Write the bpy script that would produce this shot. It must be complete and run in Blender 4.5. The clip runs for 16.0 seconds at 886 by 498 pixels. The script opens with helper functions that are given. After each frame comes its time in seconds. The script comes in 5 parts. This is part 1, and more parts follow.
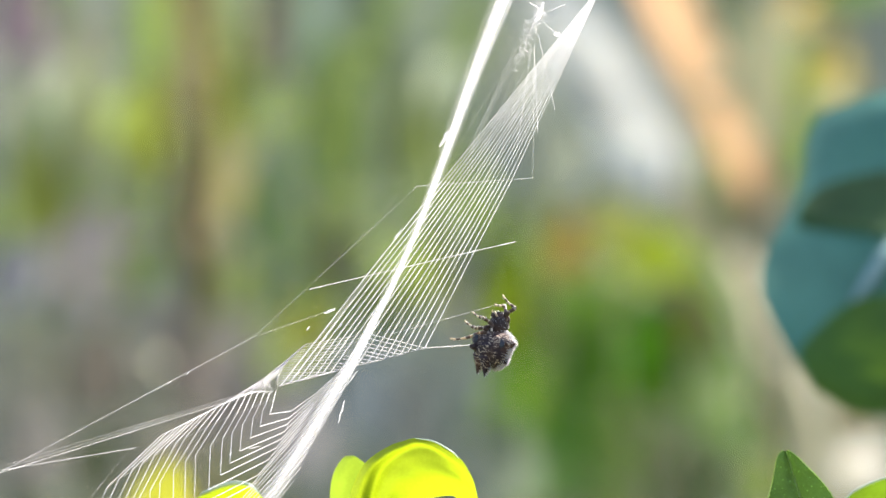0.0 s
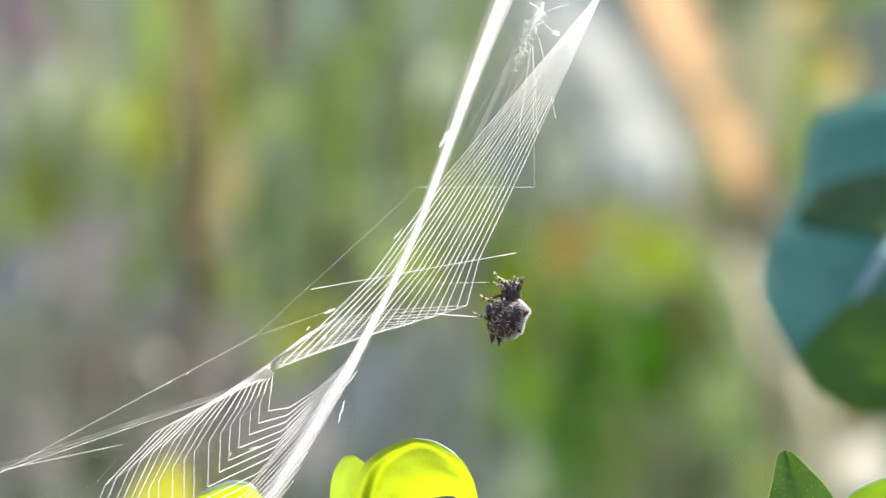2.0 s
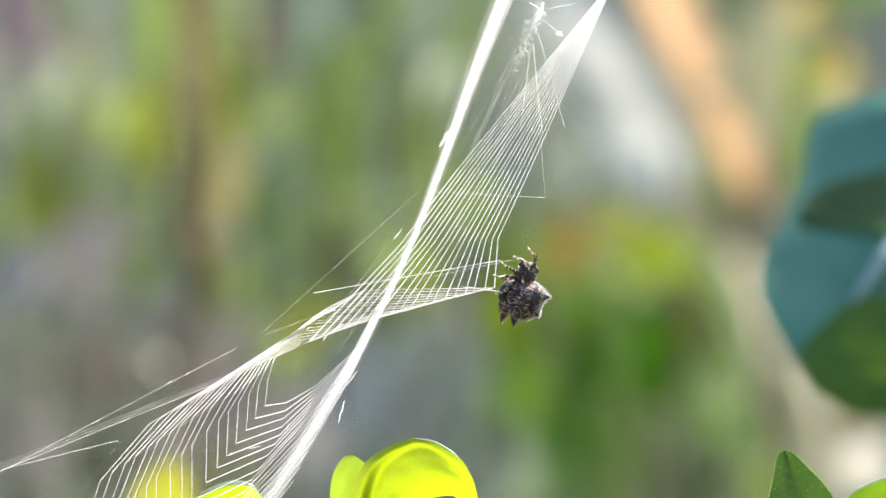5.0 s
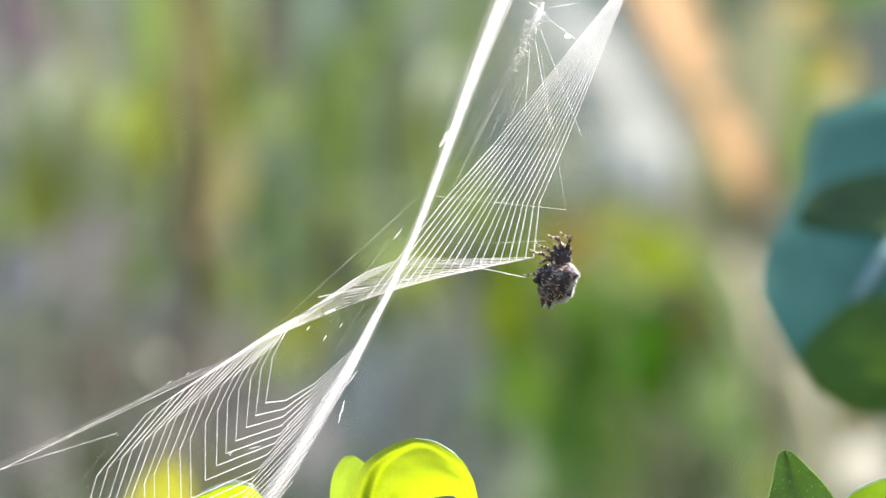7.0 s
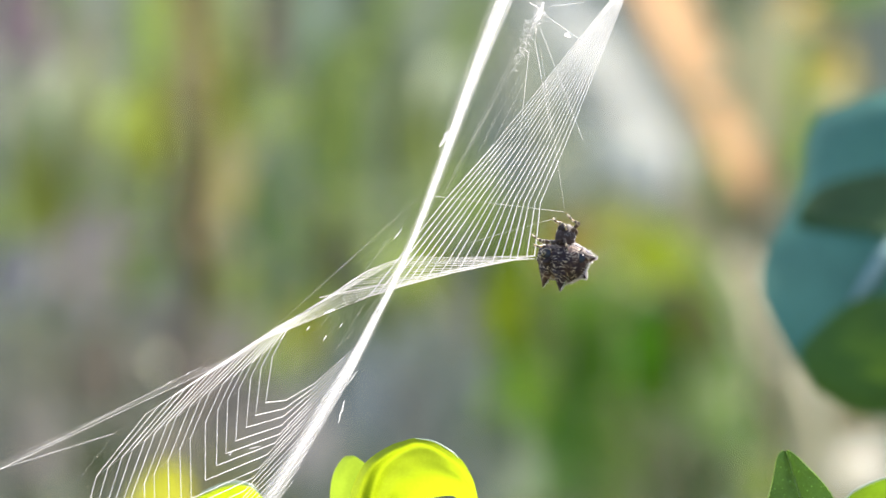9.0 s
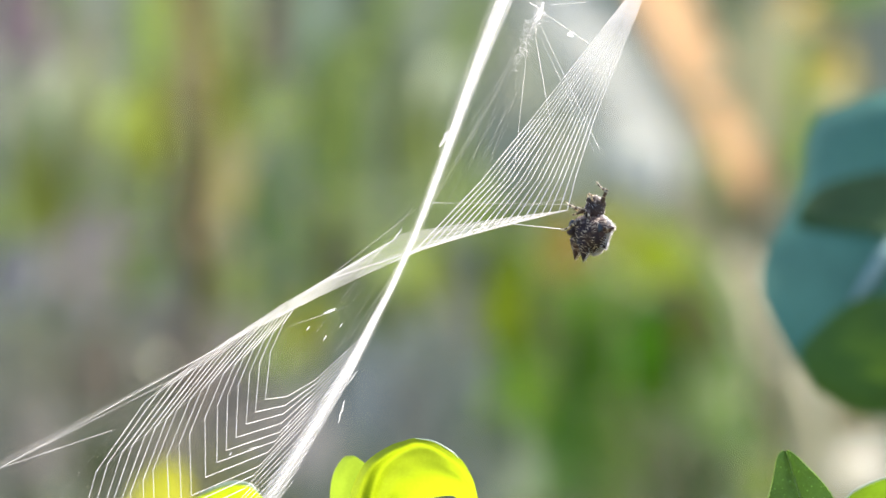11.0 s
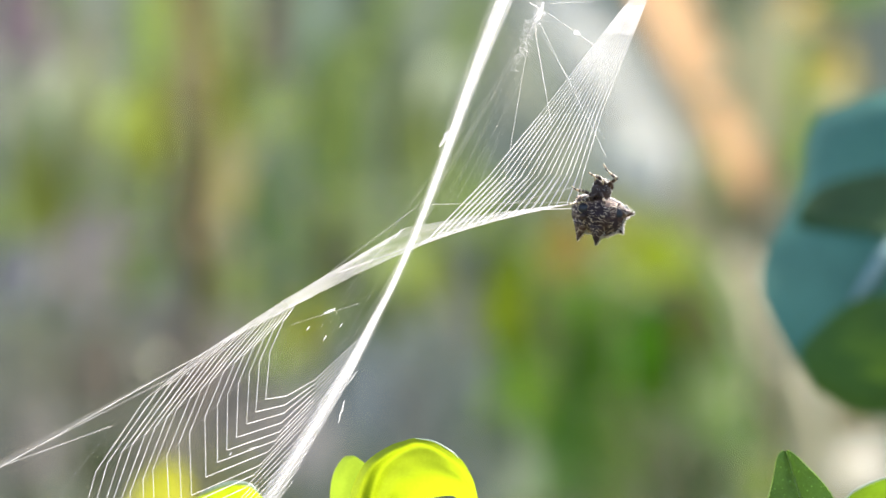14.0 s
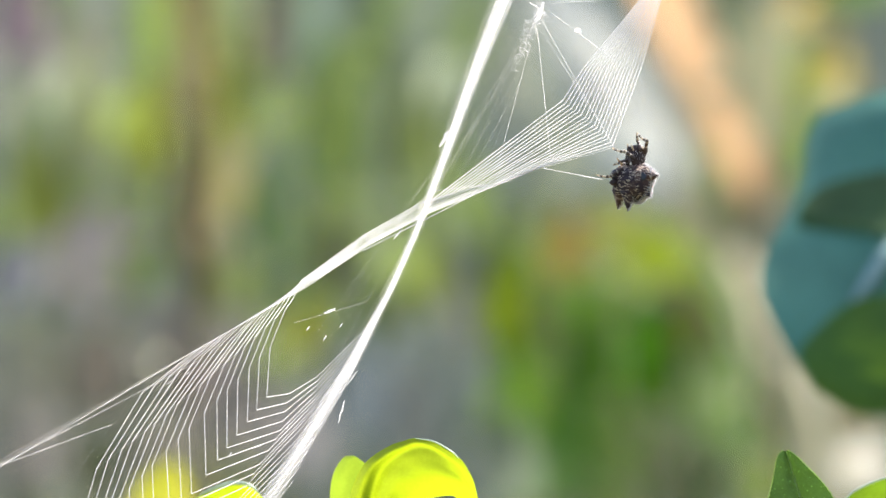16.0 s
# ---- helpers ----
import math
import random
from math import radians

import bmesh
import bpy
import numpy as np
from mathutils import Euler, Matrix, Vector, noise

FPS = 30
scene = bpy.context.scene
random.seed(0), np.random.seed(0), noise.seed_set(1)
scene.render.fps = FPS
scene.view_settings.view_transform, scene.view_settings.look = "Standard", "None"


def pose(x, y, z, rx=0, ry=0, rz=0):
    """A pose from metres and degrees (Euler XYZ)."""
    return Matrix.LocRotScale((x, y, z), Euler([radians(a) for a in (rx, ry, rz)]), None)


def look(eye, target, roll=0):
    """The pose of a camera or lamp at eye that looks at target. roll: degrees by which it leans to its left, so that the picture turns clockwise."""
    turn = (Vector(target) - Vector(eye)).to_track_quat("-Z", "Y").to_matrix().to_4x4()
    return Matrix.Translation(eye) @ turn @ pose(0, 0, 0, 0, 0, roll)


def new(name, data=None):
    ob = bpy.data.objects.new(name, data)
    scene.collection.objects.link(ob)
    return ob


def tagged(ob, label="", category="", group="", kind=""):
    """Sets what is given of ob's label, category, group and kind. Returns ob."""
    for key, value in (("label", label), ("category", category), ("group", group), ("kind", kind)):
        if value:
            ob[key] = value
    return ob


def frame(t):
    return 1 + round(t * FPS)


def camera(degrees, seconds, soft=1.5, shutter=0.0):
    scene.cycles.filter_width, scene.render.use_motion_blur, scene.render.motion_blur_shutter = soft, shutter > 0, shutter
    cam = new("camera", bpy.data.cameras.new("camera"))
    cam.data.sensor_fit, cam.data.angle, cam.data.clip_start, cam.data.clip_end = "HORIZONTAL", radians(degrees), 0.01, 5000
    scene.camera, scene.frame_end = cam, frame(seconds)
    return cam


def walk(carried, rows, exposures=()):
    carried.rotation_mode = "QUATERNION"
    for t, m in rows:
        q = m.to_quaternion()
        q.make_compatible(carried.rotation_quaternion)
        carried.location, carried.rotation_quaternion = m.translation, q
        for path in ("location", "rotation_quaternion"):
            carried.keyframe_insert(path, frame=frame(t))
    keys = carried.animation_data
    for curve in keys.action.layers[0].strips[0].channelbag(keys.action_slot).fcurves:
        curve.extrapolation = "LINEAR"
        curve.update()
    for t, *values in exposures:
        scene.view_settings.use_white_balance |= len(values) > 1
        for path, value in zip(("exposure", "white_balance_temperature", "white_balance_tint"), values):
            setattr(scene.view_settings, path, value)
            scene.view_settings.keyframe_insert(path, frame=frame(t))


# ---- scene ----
# Plan grid: one unit is K metres per metre of distance from the lens; (784, 441) lies on the optical axis.
FOV = 6.5
DIST = 0.85          # lens to the web plane (y = 0)
EYE_Z = 1.30         # height of the lens over the ground
K = 2 * math.tan(radians(FOV) / 2) / 1568
MM = 0.001

cam = camera(FOV, 16.0, soft=1.5)
cam.data.dof.use_dof = True
cam.data.dof.focus_distance = DIST
cam.data.dof.aperture_fstop = 34.0
cam.data.dof.aperture_blades = 0
STAND = look((0, -DIST, EYE_Z), (0, 0, EYE_Z))
walk(cam, [(0, STAND), (16.0, STAND)], exposures=[(0, 1.50), (3.0, 1.46), (7.0, 1.43), (16.0, 1.44)])


def spot(u, v, y=0.0):
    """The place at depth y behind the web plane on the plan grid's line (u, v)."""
    d = DIST + y
    return Vector(((u - 784) * K * d, y, EYE_Z + (441 - v) * K * d))


def unit(y=0.0):
    return K * (DIST + y)


# ---- light ----
SUN_DIR = Vector((0.50, 0.62, 0.80)).normalized()
world = bpy.data.worlds.new("world")
scene.world = world
world.use_nodes = True
wn = world.node_tree.nodes
sky = wn.new("ShaderNodeTexSky")
sky.sky_type = "NISHITA"
sky.sun_disc = False
sky.sun_elevation = math.asin(SUN_DIR.z)
sky.sun_rotation = math.atan2(SUN_DIR.x, SUN_DIR.y)
sky.air_density, sky.dust_density = 1.0, 2.5
wn["Background"].inputs["Strength"].default_value = 0.12
world.node_tree.links.new(sky.outputs[0], wn["Background"].inputs["Color"])
sun = new("sun", bpy.data.lights.new("sun", "SUN"))
sun.data.energy, sun.data.angle, sun.data.color = 5.0, radians(0.5), (1.0, 0.95, 0.86)
sun.matrix_world = look(SUN_DIR * 30, (0, 0, 1.3))


# ---- materials ----
def srgb(r, g, b):
    return tuple((c / 255 / 12.92) if c < 10.3 else ((c / 255 + 0.055) / 1.055) ** 2.4 for c in (r, g, b))


def nodes_of(name):
    m = bpy.data.materials.new(name)
    m.use_nodes = True
    nt = m.node_tree
    nt.nodes.clear()
    return m, nt, nt.nodes, nt.links


def mixrgb(nt, a, b, fac, blend="MIX"):
    n = nt.nodes.new("ShaderNodeMix")
    n.data_type, n.blend_type = "RGBA", blend
    for sock, val in ((n.inputs[0], fac), (n.inputs[6], a), (n.inputs[7], b)):
        if isinstance(val, (int, float)):
            sock.default_value = val
        elif isinstance(val, tuple):
            sock.default_value = (*val[:3], 1)
        else:
            nt.links.new(val, sock)
    return n.outputs[2]


def tex(nt, scale, detail=3.0, rough=0.55, space="Object"):
    c = nt.nodes.new("ShaderNodeTexCoord")
    n = nt.nodes.new("ShaderNodeTexNoise")
    n.inputs["Scale"].default_value, n.inputs["Detail"].default_value, n.inputs["Roughness"].default_value = scale, detail, rough
    nt.links.new(c.outputs[space], n.inputs["Vector"])
    return n.outputs["Fac"]


def ramp(nt, fac, *stops):
    r = nt.nodes.new("ShaderNodeValToRGB")
    el = r.color_ramp.elements
    while len(el) < len(stops):
        el.new(0.5)
    for e, (p, c) in zip(el, stops):
        e.position = p
        e.color = (*c[:3], 1) if isinstance(c, tuple) else (c, c, c, 1)
    nt.links.new(fac, r.inputs[0])
    return r.outputs[0]


def leaf_material(name, base, through_light, amount=0.5, rough=0.45, grain=900.0, patch=90.0, bump=0.15, spec=0.4, dark=0.62, glands=0.0):
    """A leaf: glossy-skinned, letting sunlight through, with fine cells and broad patches."""
    m, nt, n, l = nodes_of(name)
    fine, broad = tex(nt, grain, 2.0), tex(nt, patch, 3.0)
    info = n.new("ShaderNodeObjectInfo")
    shade = tuple(c * dark for c in base)
    col = mixrgb(nt, shade, base, ramp(nt, broad, (0.3, 0.0), (0.65, 1.0)))
    col = mixrgb(nt, col, tuple(min(1, c * 1.35 + 0.01) for c in base), ramp(nt, fine, (0.45, 0.0), (0.75, 0.6)))
    if glands:
        spots, place = n.new("ShaderNodeTexVoronoi"), n.new("ShaderNodeTexCoord")
        spots.inputs["Scale"].default_value = glands
        l.new(place.outputs["Object"], spots.inputs["Vector"])
        col = mixrgb(nt, col, tuple(min(1, c * 2.6 + 0.03) for c in base), ramp(nt, spots.outputs["Distance"], (0.10, 0.75), (0.24, 0.0)))
    vary = n.new("ShaderNodeHueSaturation")
    mr = n.new("ShaderNodeMapRange")
    mr.inputs[3].default_value, mr.inputs[4].default_value = 0.75, 1.25
    l.new(info.outputs["Random"], mr.inputs[0])
    l.new(mr.outputs[0], vary.inputs["Value"])
    l.new(col, vary.inputs["Color"])
    p = n.new("ShaderNodeBsdfPrincipled")
    p.inputs["Roughness"].default_value = rough
    p.inputs["Specular IOR Level"].default_value = spec
    l.new(vary.outputs[0], p.inputs["Base Color"])
    b = n.new("ShaderNodeBump")
    b.inputs["Strength"].default_value, b.inputs["Distance"].default_value = bump, 0.0002
    l.new(fine, b.inputs["Height"])
    l.new(b.outputs[0], p.inputs["Normal"])
    t = n.new("ShaderNodeBsdfTranslucent")
    tc = mixrgb(nt, tuple(c * 0.84 for c in through_light), through_light, ramp(nt, broad, (0.3, 0.0), (0.6, 1.0)))
    l.new(tc, t.inputs["Color"])
    mix = n.new("ShaderNodeMixShader")
    mix.inputs[0].default_value = amount
    l.new(p.outputs[0], mix.inputs[1])
    l.new(t.outputs[0], mix.inputs[2])
    out = n.new("ShaderNodeOutputMaterial")
    l.new(mix.outputs[0], out.inputs[0])
    return m


def solid_material(name, a, b, scale=60.0, rough=0.8, bump=0.3, dist=0.002, stretch=(1, 1, 1), metal=0.0):
    """Bark, soil, stalk: two tones by noise at two scales, with relief."""
    m, nt, n, l = nodes_of(name)
    c = n.new("ShaderNodeTexCoord")
    mp = n.new("ShaderNodeMapping")
    mp.inputs["Scale"].default_value = stretch
    l.new(c.outputs["Object"], mp.inputs["Vector"])
    outs = []
    for s in (scale, scale * 7):
        t = n.new("ShaderNodeTexNoise")
        t.inputs["Scale"].default_value, t.inputs["Detail"].default_value = s, 4.0
        l.new(mp.outputs[0], t.inputs["Vector"])
        outs.append(t.outputs["Fac"])
    f = mixrgb(nt, outs[0], outs[1], 0.4)
    col = mixrgb(nt, a, b, ramp(nt, f, (0.35, 0.0), (0.65, 1.0)))
    p = n.new("ShaderNodeBsdfPrincipled")
    p.inputs["Roughness"].default_value, p.inputs["Metallic"].default_value = rough, metal
    l.new(col, p.inputs["Base Color"])
    bp = n.new("ShaderNodeBump")
    bp.inputs["Strength"].default_value, bp.inputs["Distance"].default_value = bump, dist
    l.new(f, bp.inputs["Height"])
    l.new(bp.outputs[0], p.inputs["Normal"])
    out = n.new("ShaderNodeOutputMaterial")
    l.new(p.outputs[0], out.inputs[0])
    return m


def silk_material(name, clear, rough=0.35):
    """Spider silk: a clear white fibre that scatters sunlight forwards and sideways."""
    m, nt, n, l = nodes_of(name)
    f = tex(nt, 2500.0, 2.0)
    col = mixrgb(nt, (0.85, 0.82, 0.84), (0.98, 0.955, 0.96), f)
    d, t, g, tr = (n.new("ShaderNodeBsdf" + k) for k in ("Diffuse", "Translucent", "Glossy", "Transparent"))
    for s in (d, t, g):
        l.new(col, s.inputs["Color"])
    g.inputs["Roughness"].default_value = rough
    m1, m2, m3 = (n.new("ShaderNodeMixShader") for _ in range(3))
    m1.inputs[0].default_value, m2.inputs[0].default_value, m3.inputs[0].default_value = 0.8, 0.1, clear
    l.new(d.outputs[0], m1.inputs[1]), l.new(t.outputs[0], m1.inputs[2])
    l.new(m1.outputs[0], m2.inputs[1]), l.new(g.outputs[0], m2.inputs[2])
    l.new(m2.outputs[0], m3.inputs[1]), l.new(tr.outputs[0], m3.inputs[2])
    out = n.new("ShaderNodeOutputMaterial")
    l.new(m3.outputs[0], out.inputs[0])
    return m


def abdomen_material():
    """Dark purple-brown cuticle with cream, broken, curling rows of raised specks and rusty patches."""
    m, nt, n, l = nodes_of("spider_abdomen")
    c = n.new("ShaderNodeTexCoord")
    w = n.new("ShaderNodeTexWave")
    w.wave_type, w.bands_direction = "BANDS", "Z"
    w.inputs["Scale"].default_value, w.inputs["Distortion"].default_value = 820.0, 13.0
    w.inputs["Detail"].default_value, w.inputs["Detail Scale"].default_value = 1.5, 1.3
    l.new(c.outputs["Object"], w.inputs["Vector"])
    v = n.new("ShaderNodeTexVoronoi")
    v.feature = "DISTANCE_TO_EDGE"
    v.inputs["Scale"].default_value = 1250.0
    l.new(c.outputs["Object"], v.inputs["Vector"])
    broad, mid, fine = tex(nt, 420.0, 3.0), tex(nt, 1500.0, 3.0), tex(nt, 5200.0, 2.0)
    base = mixrgb(nt, srgb(56, 42, 46), srgb(118, 86, 72), ramp(nt, broad, (0.44, 0.0), (0.70, 1.0)))
    base = mixrgb(nt, base, srgb(62, 56, 76), ramp(nt, mid, (0.54, 0.0), (0.72, 0.6)))
    rows = mixrgb(nt, ramp(nt, w.outputs["Fac"], (0.74, 0.0), (0.9, 1.0)), ramp(nt, mid, (0.44, 0.0), (0.53, 1.0)), 1.0, "MULTIPLY")
    net = mixrgb(nt, ramp(nt, v.outputs["Distance"], (0.03, 1.0), (0.09, 0.0)), ramp(nt, broad, (0.48, 0.0), (0.58, 0.8)), 1.0, "MULTIPLY")
    marks = mixrgb(nt, rows, net, 1.0, "LIGHTEN")
    marks = mixrgb(nt, marks, ramp(nt, fine, (0.36, 0.0), (0.5, 1.0)), 1.0, "MULTIPLY")
    col = mixrgb(nt, base, srgb(216, 194, 172), marks)
    p = n.new("ShaderNodeBsdfPrincipled")
    p.inputs["Roughness"].default_value = 0.55
    p.inputs["Specular IOR Level"].default_value = 0.22
    l.new(col, p.inputs["Base Color"])
    b = n.new("ShaderNodeBump")
    b.inputs["Strength"].default_value, b.inputs["Distance"].default_value = 0.9, 0.00014
    l.new(mixrgb(nt, marks, mid, 0.4), b.inputs["Height"])
    l.new(b.outputs[0], p.inputs["Normal"])
    out = n.new("ShaderNodeOutputMaterial")
    l.new(p.outputs[0], out.inputs[0])
    return m


SILK = silk_material("silk", 0.6)
SILK_FINE = silk_material("fine_silk", 0.72)
SILK_MID = silk_material("thin_silk", 0.58)
HIGHLIGHT_PETAL = leaf_material("highlight_petal", (0.76, 0.74, 0.69), (0.84, 0.81, 0.74), 0.8, 0.5)
SILK_FAINT = silk_material("faint_silk", 0.86)
SILK_DENSE = silk_material("dense_silk", 0.42)
SILK_SHEAF = silk_material("stacked_silk", 0.78)
ABDOMEN = abdomen_material()
BACK = leaf_material("pale_downy_back", (0.86, 0.81, 0.70), (0.9, 0.82, 0.66), 0.45, 0.6, 3000, 700, 0.4, 0.3)
LEG_DARK = leaf_material("dark_leg_cuticle", (0.10, 0.068, 0.058), (0.30, 0.19, 0.12), 0.3, 0.4, 4000, 900, 0.3, 0.5)
LEG_PALE = leaf_material("pale_leg_cuticle", (0.78, 0.69, 0.55), (0.88, 0.72, 0.50), 0.45, 0.4, 4000, 900, 0.3, 0.4)
PIT = solid_material("blue_black_pit", srgb(22, 21, 28), srgb(46, 46, 60), 900, 0.3, 0.3, 0.0001)
CUTICLE = solid_material("dark_cuticle", srgb(26, 17, 19), srgb(80, 56, 48), 1300, 0.65, 0.4, 0.0001)
PALE_BAND = solid_material("pale_leg_band", srgb(236, 214, 180), srgb(186, 152, 112), 1200, 0.5, 0.3, 0.0001)
HAIR = silk_material("pale_bristle", 0.1)
YOUNG = leaf_material("young_citrus_leaf", (0.27, 0.38, 0.020), (0.335, 0.425, 0.008), 0.62, 0.4, 2600, 60, dark=0.8)
# dimmer copy of the young leaf: weaker backlight set in its colours
YOUNG_DIM = leaf_material("shaded_young_leaf", (0.20, 0.29, 0.035), (0.22, 0.31, 0.02), 0.55, 0.4, 2600, 60, dark=0.8)
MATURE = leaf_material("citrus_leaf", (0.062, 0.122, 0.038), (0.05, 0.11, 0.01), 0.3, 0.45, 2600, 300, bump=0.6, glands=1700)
# citrus leaf again, with sunlight brightened into its colours
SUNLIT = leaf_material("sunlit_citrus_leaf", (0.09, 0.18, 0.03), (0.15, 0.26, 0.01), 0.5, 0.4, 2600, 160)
# the teal base holds the sky's sheen on the leaf
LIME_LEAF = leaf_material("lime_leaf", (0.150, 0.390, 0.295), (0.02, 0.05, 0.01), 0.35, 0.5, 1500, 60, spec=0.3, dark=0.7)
# highlight on the lime leaf, put into a pale colour
LEAF_SHEEN = leaf_material("leaf_sheen_streak", (0.42, 0.62, 0.62), (0.1, 0.2, 0.15), 0.3, 0.4, 1500, 70, spec=0.5)
# shaded tones of the same lime leaf, darkened in the colour
SHADED_LIME = leaf_material("shaded_lime_leaf", (0.105, 0.215, 0.040), (0.09, 0.16, 0.008), 0.4, 0.6, 1500, 40, spec=0.2, dark=0.5)
FOLD_SHADE = leaf_material("lime_fold_shade", (0.085, 0.180, 0.060), (0.05, 0.09, 0.01), 0.4, 0.55, 1500, 70, spec=0.3)
BLURRED_YOUNG = leaf_material("yellowish_young_leaf", (0.28, 0.28, 0.04), (0.48, 0.48, 0.04), 0.5, 0.5, 2600, 160)
RIB = leaf_material("leaf_rib", (0.40, 0.50, 0.20), (0.4, 0.6, 0.05), 0.3, 0.45)
TOOTH_EDGE = leaf_material("pale_green_margin", (0.42, 0.52, 0.28), (0.50, 0.62, 0.25), 0.75, 0.45)
# sky reflected along leaf rims, given as a pale colour
EDGE_SHEEN = leaf_material("edge_sheen", (0.62, 0.68, 0.60), (0.6, 0.68, 0.5), 0.4, 0.35, spec=0.6)
TWIG = solid_material("green_twig", (0.05, 0.09, 0.02), (0.09, 0.14, 0.03), 300, 0.6, 0.3, 0.0004, (1, 1, 0.2))


# ---- builders ----
def part(name, bm, material, parent=None, label=""):
    me = bpy.data.meshes.new(name)
    bm.to_mesh(me)
    bm.free()
    for m in (material if isinstance(material, (list, tuple)) else [material]):
        me.materials.append(m)
    for p in me.polygons:
        p.use_smooth = True
    ob = new(name, me)
    if parent is not None:
        ob.parent = parent
    if label:
        tagged(ob, label)
    return ob


def tube_bm(points, radii, sides=6, bm=None, mats=None, caps=True):
    """A closed tapering tube along a line of points."""
    bm = bm or bmesh.new()
    pts = [Vector(p) for p in points]
    rings, side = [], None
    for i, p in enumerate(pts):
        way = (pts[min(i + 1, len(pts) - 1)] - pts[max(i - 1, 0)]).normalized()
        if side is None:
            side = way.orthogonal().normalized()
        side = (side - way * side.dot(way)).normalized()
        up = way.cross(side)
        r = radii[i] if isinstance(radii, (list, tuple)) else radii
        rings.append([bm.verts.new(p + (side * math.cos(a) + up * math.sin(a)) * r)
                      for a in (2 * math.pi * k / sides for k in range(sides))])
    for j, (a, b) in enumerate(zip(rings, rings[1:])):
        for k in range(sides):
            f = bm.faces.new((a[k], a[(k + 1) % sides], b[(k + 1) % sides], b[k]))
            if mats:
                f.material_index = mats[j]
    if caps:
        bm.faces.new(rings[0][::-1])
        bm.faces.new(rings[-1])
    return bm


def curve_points(points, steps=6):
    """A smooth line through the points."""
    p = [Vector(q) for q in points]
    p = [p[0] * 2 - p[1]] + p + [p[-1] * 2 - p[-2]]
    out = []
    for a, b, c, d in zip(p, p[1:], p[2:], p[3:]):
        for k in range(steps):
            t = k / steps
            out.append(0.5 * (2 * b + (c - a) * t + (2 * a - 5 * b + 4 * c - d) * t * t + (3 * b - a - 3 * c + d) * t ** 3))
    return out + [p[-2]]


def leaf_bm(length, width, outline, bend=0.0, cup=0.0, wave=0.0, nu=24, nv=10, tooth=0.0, teeth=0):
    """A leaf blade from its base at the origin along +x, upper face to +z. bend: radians from base to tip; cup: radians across."""
    bm = bmesh.new()
    grid = []
    x = z = 0.0
    for i in range(nu + 1):
        s = i / nu
        ang = bend * s
        if i:
            x += length / nu * math.cos(ang)
            z -= length / nu * math.sin(ang)
        half = width / 2 * outline(s)
        if teeth:
            half *= 1 + tooth * (0.5 + 0.5 * math.cos(2 * math.pi * teeth * s))
        row = []
        for j in range(-nv, nv + 1):
            v = j / nv
            a = cup * abs(v)
            dy = half * v * (math.sin(a) / a if a > 1e-4 else 1)
            lift = half * abs(v) * ((1 - math.cos(a)) / a if a > 1e-4 else 0)
            lift += wave * width * math.sin(9 * s + 2 * v) * abs(v) ** 2
            row.append(bm.verts.new((x + lift * math.sin(ang), dy, z + lift * math.cos(ang))))
        grid.append(row)
    for a, b in zip(grid, grid[1:]):
        for j in range(2 * nv):
            bm.faces.new((a[j], b[j], b[j + 1], a[j + 1]))
    bmesh.ops.remove_doubles(bm, verts=bm.verts, dist=1e-7)
    return bm


def lance(s):
    return max(0.001, math.sin(math.pi * min(1, s ** 0.8)) ** 0.75)


def ovate(s):
    return max(0.001, (math.sin(math.pi * s ** 0.7)) ** 0.6)


def strap(s):
    return max(0.001, min(1, s * 6 + 0.3) * (1 - s ** 5) ** 0.6)


def frame_of(base, tip, face):
    """A pose with x from base to tip and z as near to face as can be."""
    x = (Vector(tip) - Vector(base)).normalized()
    z = Vector(face)
    z = (z - x * z.dot(x)).normalized()
    y = z.cross(x)
    m = Matrix((x, y, z)).transposed().to_4x4()
    m.translation = base
    return m


def put_leaf(parent, base, tip, width, face, mat, outline=lance, rib=True, label="", name="leaf", **shape):
    """A leaf from base to tip with its midrib, a part of its plant."""
    base, tip = Vector(base), Vector(tip)
    length = (tip - base).length
    b = shape.get("bend", 0.0)
    full = length * ((b / 2) / math.sin(b / 2) if abs(b) > 1e-3 else 1)
    ob = part(name, leaf_bm(full, width, outline, **shape), mat, parent, label)
    m = frame_of(base, tip, face) @ pose(0, 0, 0, 0, -math.degrees(b / 2), 0)
    ob.matrix_basis = m
    if rib:
        pts, x, z = [], 0.0, 0.0
        for i in range(13):
            a = b * i / 12
            if i:
                x, z = x + full / 12 * math.cos(a), z - full / 12 * math.sin(a)
            pts.append((x, 0, z))
        part("midrib", tube_bm(pts, [max(0.02, 1 - i / 12) * width * 0.013 for i in range(13)], 5), RIB, ob)
    return ob


